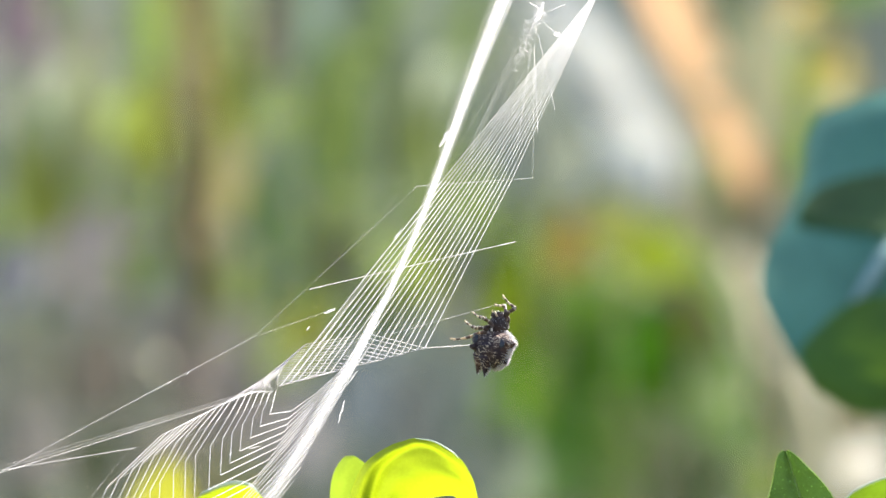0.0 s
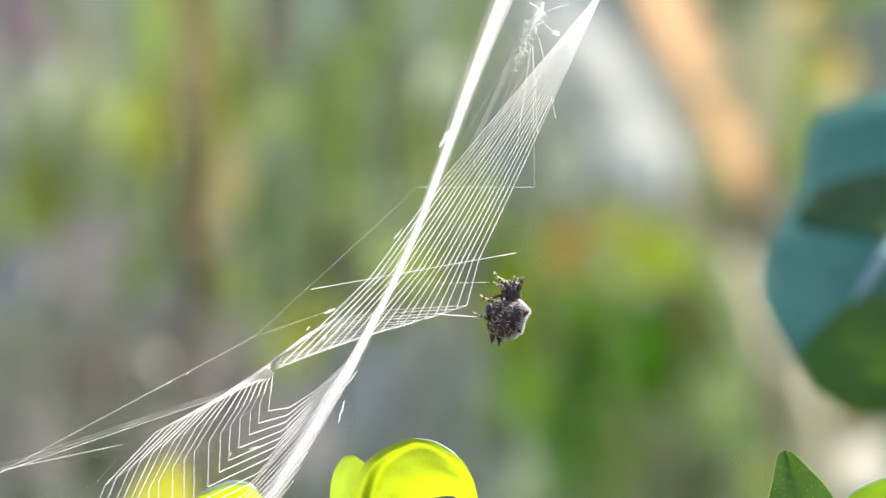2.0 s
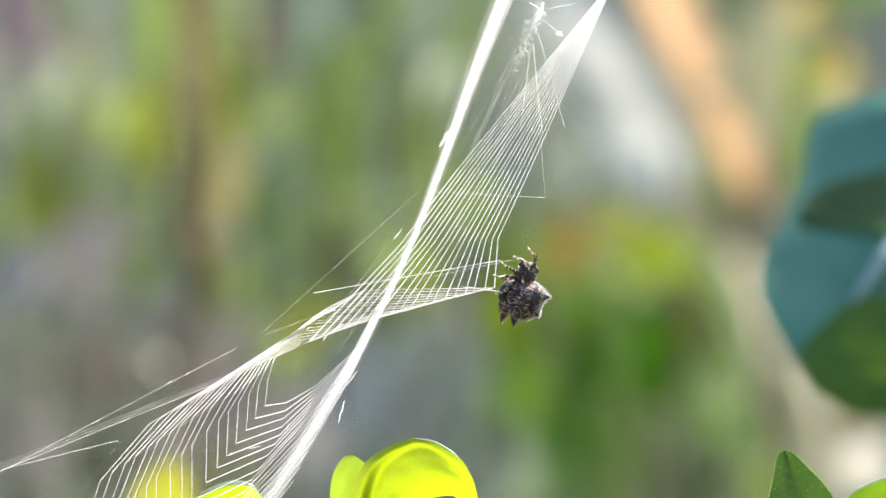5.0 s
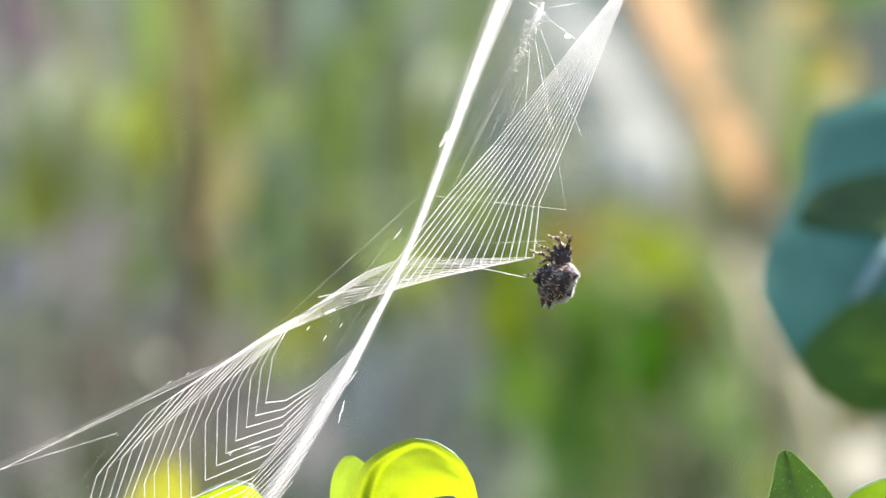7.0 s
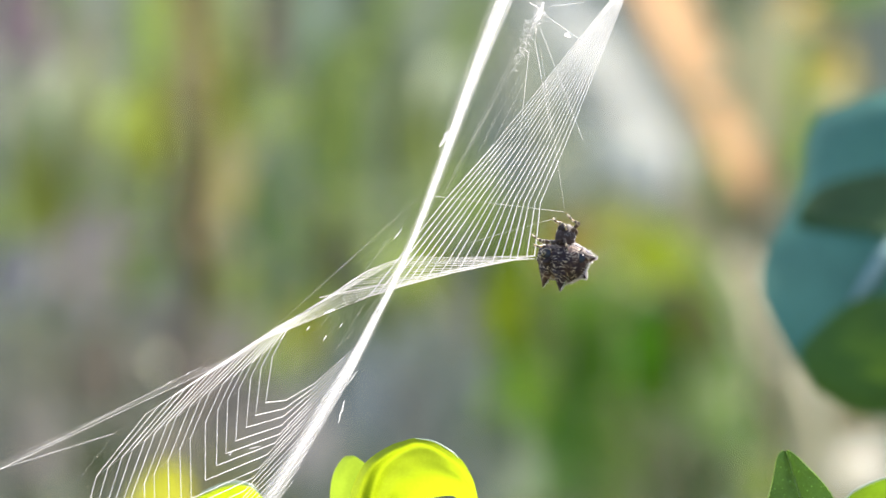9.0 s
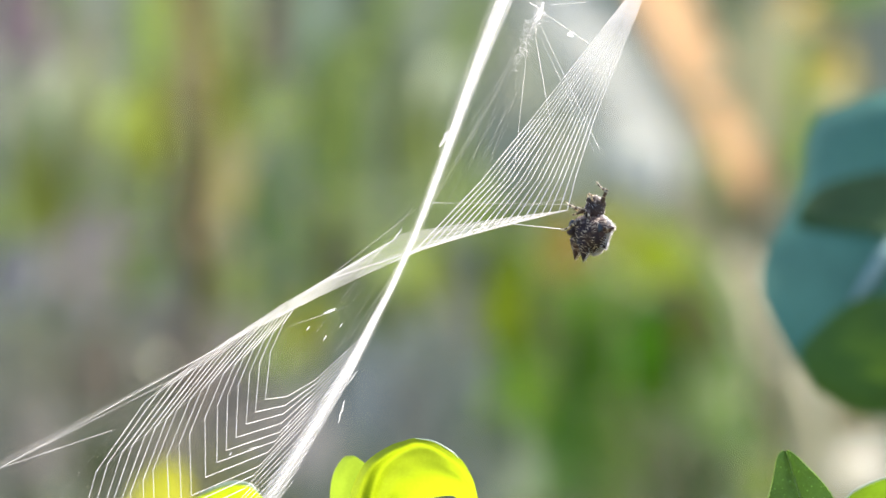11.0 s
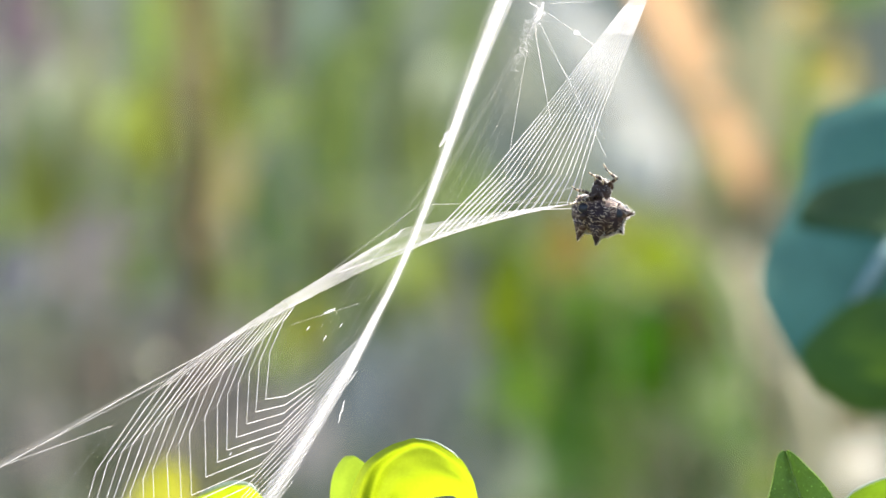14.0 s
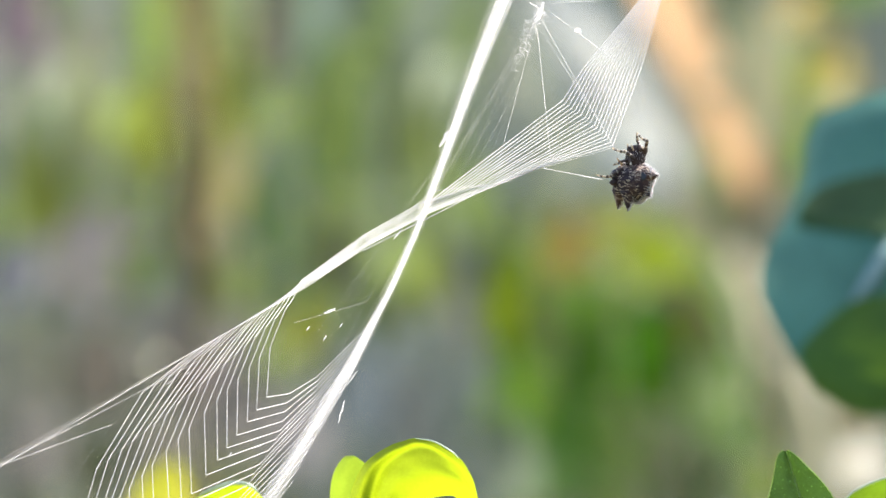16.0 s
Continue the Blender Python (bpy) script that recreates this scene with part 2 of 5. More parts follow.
# ---- structure ----
def build_ground():
    bm = bmesh.new()
    rad = [0.0, 0.5, 1, 2, 3, 4.5, 7, 12, 25, 60, 150, 400, 1500]
    rings = []
    for r in rad:
        rings.append([bm.verts.new((r * math.cos(a), r * math.sin(a), 0.02 * noise.noise((r * math.cos(a), r * math.sin(a), 0)) if 0 < r < 20 else 0))
                      for a in (2 * math.pi * k / 48 for k in range(48))] if r else [bm.verts.new((0, 0, 0))])
    for k in range(48):
        bm.faces.new((rings[0][0], rings[1][k], rings[1][(k + 1) % 48]))
    for a, b in zip(rings[1:], rings[2:]):
        for k in range(48):
            bm.faces.new((a[k], b[k], b[(k + 1) % 48], a[(k + 1) % 48]))
    g = part("ground", bm, solid_material("soil_and_litter", (0.06, 0.052, 0.03), (0.08, 0.095, 0.035), 6, 0.95, 0.5, 0.02))
    tagged(g, "bare soil with patches of low grass and leaf litter", "ground", kind="structure")


def build_backdrop():
    """The far side of the garden: a bank of hazy vegetation, far out of focus."""
    bm = bmesh.new()
    rows = []
    for i in range(25):
        a = radians(60 + 60 * i / 24)
        rows.append([bm.verts.new((14 * math.cos(a) + 0.4 * noise.noise((i * .5, j * .6, 0)), 14 * math.sin(a) - DIST + 0.5 * noise.noise((i * .5, j * .6, 4)) + 0.25 * j, -0.05 + 0.75 * j))
                     for j in range(9)])
    for a, b in zip(rows, rows[1:]):
        for j in range(8):
            bm.faces.new((a[j], b[j], b[j + 1], a[j + 1]))
    m = solid_material("hazy_bank", srgb(146, 143, 116), srgb(198, 190, 158), 4.5, 0.95, 0.2, 0.05, (1, 1, 0.5))
    g = part("backdrop", bm, m)
    tagged(g, "distant hazy grey-green bank of vegetation, out of focus", "backdrop", kind="structure")


build_ground()
build_backdrop()


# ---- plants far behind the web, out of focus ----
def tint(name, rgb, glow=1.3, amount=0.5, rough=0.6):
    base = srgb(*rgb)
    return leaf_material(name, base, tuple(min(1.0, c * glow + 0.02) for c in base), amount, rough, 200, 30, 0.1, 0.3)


def plant(name, label, category, group=""):
    return tagged(new(name), label, category, group)


def stalk(parent, points, y, half, mat, name="stalk", label=""):
    """A round stalk through places of the plan grid at depth y, going down into the ground."""
    pts = [spot(u, v, y) for u, v in points]
    low = pts[-1]
    way = (pts[-1] - pts[-2])
    foot = Vector((low.x + way.x / max(1e-6, -way.z) * 0.25, y, 0.0))
    pts += [low.lerp(foot, 0.5), foot - Vector((0, 0, 0.01))]
    line = curve_points(pts, 5)
    r = half * unit(y)
    return part(name, tube_bm(line, [r * (0.85 + 0.15 * math.sin(i * 1.3)) for i in range(len(line))], 10), mat, parent, label)


def blade(parent, points, y, half, mat, name="blade", twist=0.0):
    """A long strap-shaped leaf with a folded middle through places of the plan grid."""
    pts = curve_points([spot(u, v, y + 0.03 * i) for i, (u, v) in enumerate(points)], 6)
    bm, prev, n = bmesh.new(), None, len(pts)
    for i, p in enumerate(pts):
        s = i / (n - 1)
        way = (pts[min(i + 1, n - 1)] - pts[max(i - 1, 0)]).normalized()
        side = way.cross(Vector((math.sin(twist * s), -math.cos(twist * s), 0))).normalized()
        w = half * unit(y) * min(1, 0.25 + (1 - s) * 4) * min(1, 0.6 + s * 3)
        out = side.cross(way) * w * 0.25
        ring = [bm.verts.new(p + side * w * q + out * (1 - abs(q))) for q in (-1, -0.5, 0, 0.5, 1)]
        if prev:
            for a in range(4):
                bm.faces.new((prev[a], ring[a], ring[a + 1], prev[a + 1]))
        prev = ring
    return part(name, bm, mat, parent)


def leafy(parent, rng, cu, cv, ru, rv, y, count, size, mat, spread=0.25, foot=None):
    """Leaves on short twigs round one spot of a shrub; a branch carries the twigs up from the shrub's foot."""
    centre, bm = spot(cu, cv, y), bmesh.new()
    for _ in range(count):
        while True:
            a, b = rng.uniform(-1, 1), rng.uniform(-1, 1)
            if a * a + b * b <= 1:
                break
        yy = y + rng.uniform(-spread, spread)
        base = spot(cu + a * ru, cv + b * rv, yy)
        ang = rng.uniform(-0.9, 0.9) + (0 if rng.random() < 0.5 else math.pi)
        ln = size * rng.uniform(0.7, 1.3) * unit(y)
        tip = base + Vector((math.cos(ang), rng.uniform(-.3, .3), math.sin(ang) * 0.8 - 0.25)).normalized() * ln
        put_leaf(parent, base, tip, ln * rng.uniform(0.4, 0.55), (rng.uniform(-.5, .5), -0.7, 0.6), mat, rib=False,
                 bend=rng.uniform(0.2, 0.9), cup=0.3, nu=7, nv=2)
        low = centre.lerp(base, 0.35) - Vector((0, 0, 0.03))
        tube_bm([centre - Vector((0, 0, 0.05)), low, base], [0.0009, 0.0007, 0.0004], 5, bm)
    tagged(part("brushwood", bm, TWIG, parent, "thin green twigs"), kind="stuff")
    if foot is not None:
        f = Vector(foot)
        end = centre - Vector((0, 0, 0.05))
        mid = f.lerp(end, 0.55) + Vector((0, 0, 0.12))
        part("branch", tube_bm(curve_points([f, mid, end], 6), [0.004 - 0.00022 * k for k in range(13)], 7), TWIG, parent)


def build_far_plants():
    rng = random.Random(11)
    # tones called sunlit or shaded carry that light or shade as colour
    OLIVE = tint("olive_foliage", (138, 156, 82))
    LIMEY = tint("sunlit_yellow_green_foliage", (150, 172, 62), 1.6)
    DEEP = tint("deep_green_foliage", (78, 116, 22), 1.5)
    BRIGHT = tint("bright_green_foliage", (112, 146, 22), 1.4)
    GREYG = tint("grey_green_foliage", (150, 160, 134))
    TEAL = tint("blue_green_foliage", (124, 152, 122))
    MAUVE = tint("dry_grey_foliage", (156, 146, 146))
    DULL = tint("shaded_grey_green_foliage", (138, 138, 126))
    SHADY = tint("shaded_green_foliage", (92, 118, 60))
    PALE = tint("bleached_leaf", (217, 215, 207), 1.0, 0.4)
    ORANGE = tint("dry_orange_frond", (192, 154, 116), 1.1, 0.55)
    AMBER = tint("withered_amber_leaf", (160, 138, 70), 1.1)
    TAN = solid_material("pale_stem_bark", srgb(186, 172, 138), srgb(208, 196, 160), 30, 0.85, 0.4, 0.002, (1, 1, 0.3))
    PALE_BARK = solid_material("smooth_pale_bark", srgb(198, 186, 148), srgb(214, 203, 166), 30, 0.8, 0.3, 0.002, (1, 1, 0.3))
    BROWN = solid_material("brown_reed_stalk", srgb(150, 116, 76), srgb(180, 146, 104), 40, 0.8, 0.3, 0.002, (1, 1, 0.15))
    STRAW = solid_material("straw_reed_stalk", srgb(196, 186, 122), srgb(176, 164, 96), 40, 0.8, 0.3, 0.002, (1, 1, 0.15))

    reeds = plant("reed_clump", "clump of brown and straw-coloured reeds with green blades", "reed")
    stalk(reeds, [(318, -120), (326, 200), (338, 460), (345, 700)], 1.9, 26, BROWN, label="brown dried reed stalk")
    stalk(reeds, [(372, -120), (385, 260), (392, 500), (395, 800)], 2.1, 34, STRAW, label="straw-yellow reed stalk")
    stalk(reeds, [(505, -120), (490, 200), (480, 520), (470, 900)], 2.4, 26, solid_material("grey_green_stalk", srgb(118, 126, 94), srgb(134, 142, 104), 40))
    for pts, h, m in (([(250, 520), (252, 300), (262, 60), (300, -120)], 42, LIMEY), ([(430, 640), (436, 350), (428, 100), (400, -120)], 30, OLIVE),
                      ([(60, 560), (50, 350), (80, 120), (130, -90)], 58, OLIVE), ([(150, 380), (170, 180), (140, -60), (120, -200)], 50, GREYG),
                      ([(560, 620), (600, 380), (640, 140), (720, -100)], 52, OLIVE), ([(640, 560), (670, 360), (720, 120), (790, -90)], 46, GREYG),
                      ([(720, 480), (760, 300), (800, 150), (860, -90)], 50, OLIVE), ([(520, 640), (540, 420), (560, 160), (565, -60)], 40, TEAL)):
        blade(reeds, pts, 1.9 + 0.1 * rng.random(), h, m, twist=0.8)

    shrub = plant("leafy_shrub", "sunlit green shrub with dense small leaves", "shrub")
    stalk(shrub, [(1040, 420), (1050, 640), (1060, 900)], 2.1, 10, TAN, "stem")
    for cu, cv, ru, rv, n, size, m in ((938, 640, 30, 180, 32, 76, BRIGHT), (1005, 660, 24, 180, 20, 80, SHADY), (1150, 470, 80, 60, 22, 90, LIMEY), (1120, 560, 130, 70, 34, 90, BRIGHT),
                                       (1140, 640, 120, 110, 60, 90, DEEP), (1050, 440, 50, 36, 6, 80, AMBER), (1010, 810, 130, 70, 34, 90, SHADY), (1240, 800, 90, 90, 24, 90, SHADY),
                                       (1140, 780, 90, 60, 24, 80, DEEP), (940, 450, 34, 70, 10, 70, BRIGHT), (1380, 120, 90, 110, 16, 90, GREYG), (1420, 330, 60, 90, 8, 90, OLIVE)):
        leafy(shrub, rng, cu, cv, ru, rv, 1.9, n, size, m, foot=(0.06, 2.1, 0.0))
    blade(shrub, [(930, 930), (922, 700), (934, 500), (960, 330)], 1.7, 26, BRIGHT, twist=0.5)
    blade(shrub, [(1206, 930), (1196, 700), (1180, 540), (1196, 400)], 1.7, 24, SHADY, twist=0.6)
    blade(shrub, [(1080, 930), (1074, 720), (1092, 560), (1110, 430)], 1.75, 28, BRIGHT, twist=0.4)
    low = plant("low_shrub", "dull grey-green shrub, shade kept in its leaf tones", "shrub")
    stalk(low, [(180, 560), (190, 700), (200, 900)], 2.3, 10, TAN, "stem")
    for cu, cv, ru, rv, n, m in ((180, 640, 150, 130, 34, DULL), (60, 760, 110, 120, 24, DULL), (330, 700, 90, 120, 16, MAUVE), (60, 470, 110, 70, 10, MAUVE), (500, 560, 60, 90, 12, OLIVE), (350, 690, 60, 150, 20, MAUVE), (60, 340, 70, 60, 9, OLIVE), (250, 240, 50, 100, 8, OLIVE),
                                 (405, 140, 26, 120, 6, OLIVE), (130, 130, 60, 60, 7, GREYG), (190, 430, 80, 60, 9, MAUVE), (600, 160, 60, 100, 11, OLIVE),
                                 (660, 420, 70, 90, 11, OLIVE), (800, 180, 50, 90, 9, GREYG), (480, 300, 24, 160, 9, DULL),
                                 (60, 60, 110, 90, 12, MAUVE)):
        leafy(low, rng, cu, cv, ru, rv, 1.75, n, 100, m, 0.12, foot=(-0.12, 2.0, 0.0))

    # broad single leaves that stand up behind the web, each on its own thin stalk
    # each takes a blurred patch's tone; some pale ones stand in for haze
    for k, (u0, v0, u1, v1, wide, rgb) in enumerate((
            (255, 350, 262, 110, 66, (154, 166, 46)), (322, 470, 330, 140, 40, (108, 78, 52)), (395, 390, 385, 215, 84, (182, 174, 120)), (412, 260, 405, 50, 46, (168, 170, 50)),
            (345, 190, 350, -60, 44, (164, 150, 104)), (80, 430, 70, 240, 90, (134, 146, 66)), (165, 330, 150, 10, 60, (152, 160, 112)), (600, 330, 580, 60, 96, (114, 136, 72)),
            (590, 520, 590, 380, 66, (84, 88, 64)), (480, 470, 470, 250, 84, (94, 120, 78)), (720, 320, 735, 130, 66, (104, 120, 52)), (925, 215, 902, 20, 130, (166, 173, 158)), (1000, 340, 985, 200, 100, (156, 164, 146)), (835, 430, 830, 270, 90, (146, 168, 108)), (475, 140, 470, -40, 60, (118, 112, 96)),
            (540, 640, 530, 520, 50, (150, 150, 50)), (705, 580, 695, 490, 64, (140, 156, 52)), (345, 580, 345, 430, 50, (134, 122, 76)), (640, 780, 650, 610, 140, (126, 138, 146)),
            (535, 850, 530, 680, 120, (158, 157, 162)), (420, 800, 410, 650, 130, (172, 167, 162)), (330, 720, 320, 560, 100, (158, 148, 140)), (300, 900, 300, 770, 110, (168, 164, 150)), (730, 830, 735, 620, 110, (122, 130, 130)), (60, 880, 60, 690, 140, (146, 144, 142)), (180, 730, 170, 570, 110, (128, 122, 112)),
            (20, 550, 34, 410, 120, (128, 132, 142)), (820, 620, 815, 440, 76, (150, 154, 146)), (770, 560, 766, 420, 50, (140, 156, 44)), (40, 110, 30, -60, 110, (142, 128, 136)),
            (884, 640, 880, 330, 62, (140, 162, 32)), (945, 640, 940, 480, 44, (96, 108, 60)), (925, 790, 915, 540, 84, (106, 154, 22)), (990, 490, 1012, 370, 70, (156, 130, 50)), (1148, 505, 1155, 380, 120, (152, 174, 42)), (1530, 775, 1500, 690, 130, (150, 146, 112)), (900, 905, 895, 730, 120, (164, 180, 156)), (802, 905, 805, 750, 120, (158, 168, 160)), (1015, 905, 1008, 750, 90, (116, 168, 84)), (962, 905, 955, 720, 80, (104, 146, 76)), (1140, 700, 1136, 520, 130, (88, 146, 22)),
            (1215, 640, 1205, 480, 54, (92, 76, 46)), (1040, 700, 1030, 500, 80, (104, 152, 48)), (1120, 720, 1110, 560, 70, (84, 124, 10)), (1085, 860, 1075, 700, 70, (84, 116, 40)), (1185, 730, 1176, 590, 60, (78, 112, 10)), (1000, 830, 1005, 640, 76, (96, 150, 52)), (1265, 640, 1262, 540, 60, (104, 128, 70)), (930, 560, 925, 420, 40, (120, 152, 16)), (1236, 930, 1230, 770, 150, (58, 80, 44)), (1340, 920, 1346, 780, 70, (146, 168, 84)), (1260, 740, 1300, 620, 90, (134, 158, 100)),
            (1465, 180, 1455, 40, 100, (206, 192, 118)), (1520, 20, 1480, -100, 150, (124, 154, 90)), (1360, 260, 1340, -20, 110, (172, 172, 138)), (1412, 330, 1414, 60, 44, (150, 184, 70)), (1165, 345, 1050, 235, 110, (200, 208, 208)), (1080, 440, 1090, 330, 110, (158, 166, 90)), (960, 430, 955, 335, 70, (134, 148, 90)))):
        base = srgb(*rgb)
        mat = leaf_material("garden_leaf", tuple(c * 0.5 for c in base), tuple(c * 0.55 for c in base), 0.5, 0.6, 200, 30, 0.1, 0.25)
        owner, y = (reeds, 1.55) if u0 < 850 else (shrub, 1.58)
        y += 0.012 * (k % 5)
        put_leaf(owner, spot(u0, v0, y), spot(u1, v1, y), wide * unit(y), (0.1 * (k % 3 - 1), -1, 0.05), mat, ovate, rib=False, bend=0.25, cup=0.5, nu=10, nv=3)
        stalk(owner, [(u0, v0), (u0 + 8, v0 + 260), (u0 + 12, v0 + 600)], y, 1.6, TAN)

    # husks added only to give soft bright discs, in place of glints
    GLINT = leaf_material("glint_husk", (0.7, 0.7, 0.55), (0.92, 0.90, 0.68), 0.85, 0.4)
    glints = plant("glint_grass", "added thin grass stalks with bright husks standing in for blurred glints", "grass")
    for u, v, size in ((285, 642, 20), (70, 485, 11), (1090, 482, 11), (1200, 798, 12), (1282, 712, 11), (2, 200, 18)):
        stalk(glints, [(u + 6, v + 12), (u + 10, v + 200), (u + 14, v + 420)], 1.42, 1.5, TAN)
        put_leaf(glints, spot(u - size / 3, v + size / 3, 1.42), spot(u + size / 3, v - size / 3, 1.42), size * 0.8 * unit(1.42), (-0.3, -1, -0.3), GLINT, ovate, rib=False, name="seed_head", nu=6, nv=2)

    # a blossom added to stand in for a bright blurred highlight
    bloom = plant("highlight_blossom", "added white blossom on a thin stalk, standing in for a blurred highlight", "flower")
    stalk(bloom, [(1532, 836), (1544, 1000), (1560, 1200)], 1.6, 3, TAN)
    for k in range(7):
        a = 2 * math.pi * k / 7 + 0.2
        c = spot(1530, 824, 1.6)
        put_leaf(bloom, c, c + Vector((math.cos(a), -0.15, math.sin(a))) * 40 * unit(1.6), 36 * unit(1.6), (-0.2, -1, -0.2), HIGHLIGHT_PETAL, ovate, rib=False, name="petal", bend=0.3, cup=0.3, nu=7, nv=3)

    frond = plant("dry_frond", "dry orange-brown frond hanging across the garden", "frond")
    stalk(frond, [(1060, -160), (1180, 60), (1280, 260), (1340, 480), (1400, 900)], 2.0, 8, BROWN, "stalk")
    blade(frond, [(1124, -140), (1200, 40), (1282, 190), (1352, 370)], 1.85, 42, ORANGE, twist=0.3)
    blade(frond, [(1420, -20), (1450, 80), (1480, 170), (1500, 240)], 2.0, 48, AMBER, twist=0.3)
    sapling = plant("sapling", "slender leaning sapling with smooth pale bark", "sapling")
    stalk(sapling, [(1190, -150), (1236, 290), (1266, 490), (1346, 690), (1432, 930)], 2.3, 70, PALE_BARK, "stem")
    for k in range(2):
        leafy(sapling, rng, 1330, 60 + 200 * k, 60, 70, 2.2, 7, 80, (GREYG, OLIVE)[k], foot=spot(1250 + 40 * k, 330 + 150 * k, 2.3))
    pale = plant("bleached_leaf", "large sun-bleached whitish leaf on a stem", "leaf")
    stalk(pale, [(1180, 330), (1195, 500), (1210, 900)], 2.2, 8, TAN, "stalk")
    for u0, v0, u1, v1, w in ((1160, 318, 1065, 150, 92), (1100, 190, 955, 10, 120)):
        put_leaf(pale, spot(u0, v0, 1.95), spot(u1, v1, 1.95), w * unit(1.95), (0.0, -0.8, 0.5), PALE, ovate, rib=False, bend=0.3, cup=0.4, nu=10, nv=3)
    blade(pale, [(1166, 345), (1128, 225), (1050, 100), (935, -90)], 2.1, 62, PALE, twist=0.2)


build_far_plants()


# ---- citrus shrub whose young leaves carry the web ----
def sheet(parent, name, curves, mat, label="", across=5, along_steps=8):
    """A leaf blade spanned over margin and rib curves, each a list of (u, v, y) places."""
    lines = [curve_points([spot(*p) for p in c], along_steps) for c in curves]
    rows = [curve_points([ln[i] for ln in lines], across) for i in range(len(lines[0]))]
    bm = bmesh.new()
    prev = None
    for k, row in enumerate(rows):
        cur = [bm.verts.new(p + Vector((0, 0.0001 * noise.noise(p * 700), 0.0001 * noise.noise(p * 600 + Vector((5, 0, 0)))))) for p in row]
        if prev:
            for j in range(len(cur) - 1):
                bm.faces.new((prev[j], cur[j], cur[j + 1], prev[j + 1]))
        prev = cur
    return part(name, bm, mat, parent, label)


# lays a thin pale tube on a leaf to paint its highlight
def edge_along(leaf, curve, r, mat):
    pts = curve_points([spot(*p) for p in curve], 6)
    part("margin", tube_bm(pts, [r * unit() * (0.35 + math.sin(math.pi * k / (len(pts) - 1))) for k in range(len(pts))], 7), mat, leaf, "pale tube on the leaf, sheen as its colour")


def build_near_leaves():
    shrub = tagged(new("citrus_shrub"), "young citrus shrub with glowing yellow-green curled leaves", "shrub")
    y = 0.004
    stem = [spot(690, 1010, y), spot(700, 1300, 0.02), Vector((0.0, 0.05, 0.9)), Vector((0.02, 0.08, 0.4)), Vector((0.0, 0.08, -0.01))]
    part("stem", tube_bm(curve_points(stem, 6), [0.0012 + 0.0001 * i for i in range(25)], 8), TWIG, shrub)
    # the arched leaf that curls over at its tip
    back = [(612, 930, .0044), (624, 862, .0043), (658, 808, .0039), (735, 776, .0033), (800, 800, .0026), (834, 842, .0022), (849, 895, .0020)]
    rim = [(632, 933, .0026), (640, 868, .0026), (668, 818, .0027), (738, 784, .0029), (802, 812, .0025), (833, 852, .0023), (848, 898, .0022)]
    fold = [(656, 936, .0041), (658, 872, .0040), (682, 822, .0036), (742, 792, .0030), (802, 822, .0026), (831, 858, .0025), (846, 900, .0024)]
    mid = [(668, 938, .0033), (670, 880, .0032), (696, 834, .0029), (748, 808, .0026), (801, 834, .0026), (828, 863, .0026), (843, 902, .0026)]
    front = [(684, 942, .0030), (688, 890, .0029), (712, 860, .0026), (756, 842, .0024), (802, 850, .0026), (820, 869, .0029), (838, 904, .0030)]
    lip = [(694, 945, .0046), (700, 906, .0046), (724, 888, .0042), (764, 881, .0038), (802, 878, .0036), (812, 890, .0035), (830, 914, .0034)]
    leaf = sheet(shrub, "leaf", [back, rim, fold, mid, front, lip], YOUNG, "backlit yellow-green young leaf, arched over")
    edge_along(leaf, [(735, 776, .0032), (768, 782, .0029), (800, 800, .0026), (812, 812, .0024)], 1.2, EDGE_SHEEN)
    leaf = sheet(shrub, "leaf", [[(590, 940, .0240), (584, 880, .0230), (590, 838, .0215), (606, 812, .0205), (620, 806, .0200)],
                                 [(612, 945, .0232), (606, 884, .0222), (612, 846, .0205), (622, 820, .0198), (630, 808, .0196)],
                                 [(640, 945, .0240), (636, 890, .0230), (642, 856, .0215), (646, 836, .0205), (645, 820, .0198)]], YOUNG_DIM, "small yellow-green young leaf")
    leaf = sheet(shrub, "leaf", [[(330, 900, .0268), (362, 872, .0266), (405, 856, .0262), (440, 858, .0260), (464, 880, .0258)],
                                 [(345, 915, .0266), (372, 888, .0265), (410, 870, .0262), (440, 872, .0262), (466, 896, .0260)],
                                 [(360, 940, .028), (385, 910, .0270), (415, 892, .0265), (440, 895, .0265), (466, 925, .0265)]], YOUNG, "young leaf with a shining edge")
    edge_along(leaf, [(352, 880, .0266), (362, 872, .0265), (405, 856, .0261), (440, 858, .0259), (460, 874, .0257)], 3.0, EDGE_SHEEN)
    put_leaf(shrub, spot(262, 960, 0.5), spot(310, 815, 0.5), 0.011, (0.2, -0.9, 0.2), BLURRED_YOUNG, ovate, bend=0.4, cup=0.3, label="blurred yellow young leaf")
    for p, q in (((640, 935, .004), (690, 1010, .004)), ((612, 945, .017), (690, 1010, .004)), ((345, 915, .022), (690, 1030, .01)), ((262, 960, .5), (690, 1300, .02))):
        a, b = spot(*p), spot(*q)
        part("twig", tube_bm(curve_points([a, a.lerp(b, .5) - Vector((0, 0, .002)), b], 4), 0.0006, 6), TWIG, shrub)

    tree = tagged(new("lime_shrub"), "lime shrub with a dark leathery double leaf", "shrub")
    stem = [spot(1690, 250, 0.16), spot(1700, 700, 0.12), spot(1680, 1150, 0.06), Vector((0.07, 0.1, 0.9)), Vector((0.09, 0.1, 0.4)), Vector((0.08, 0.1, -0.01))]
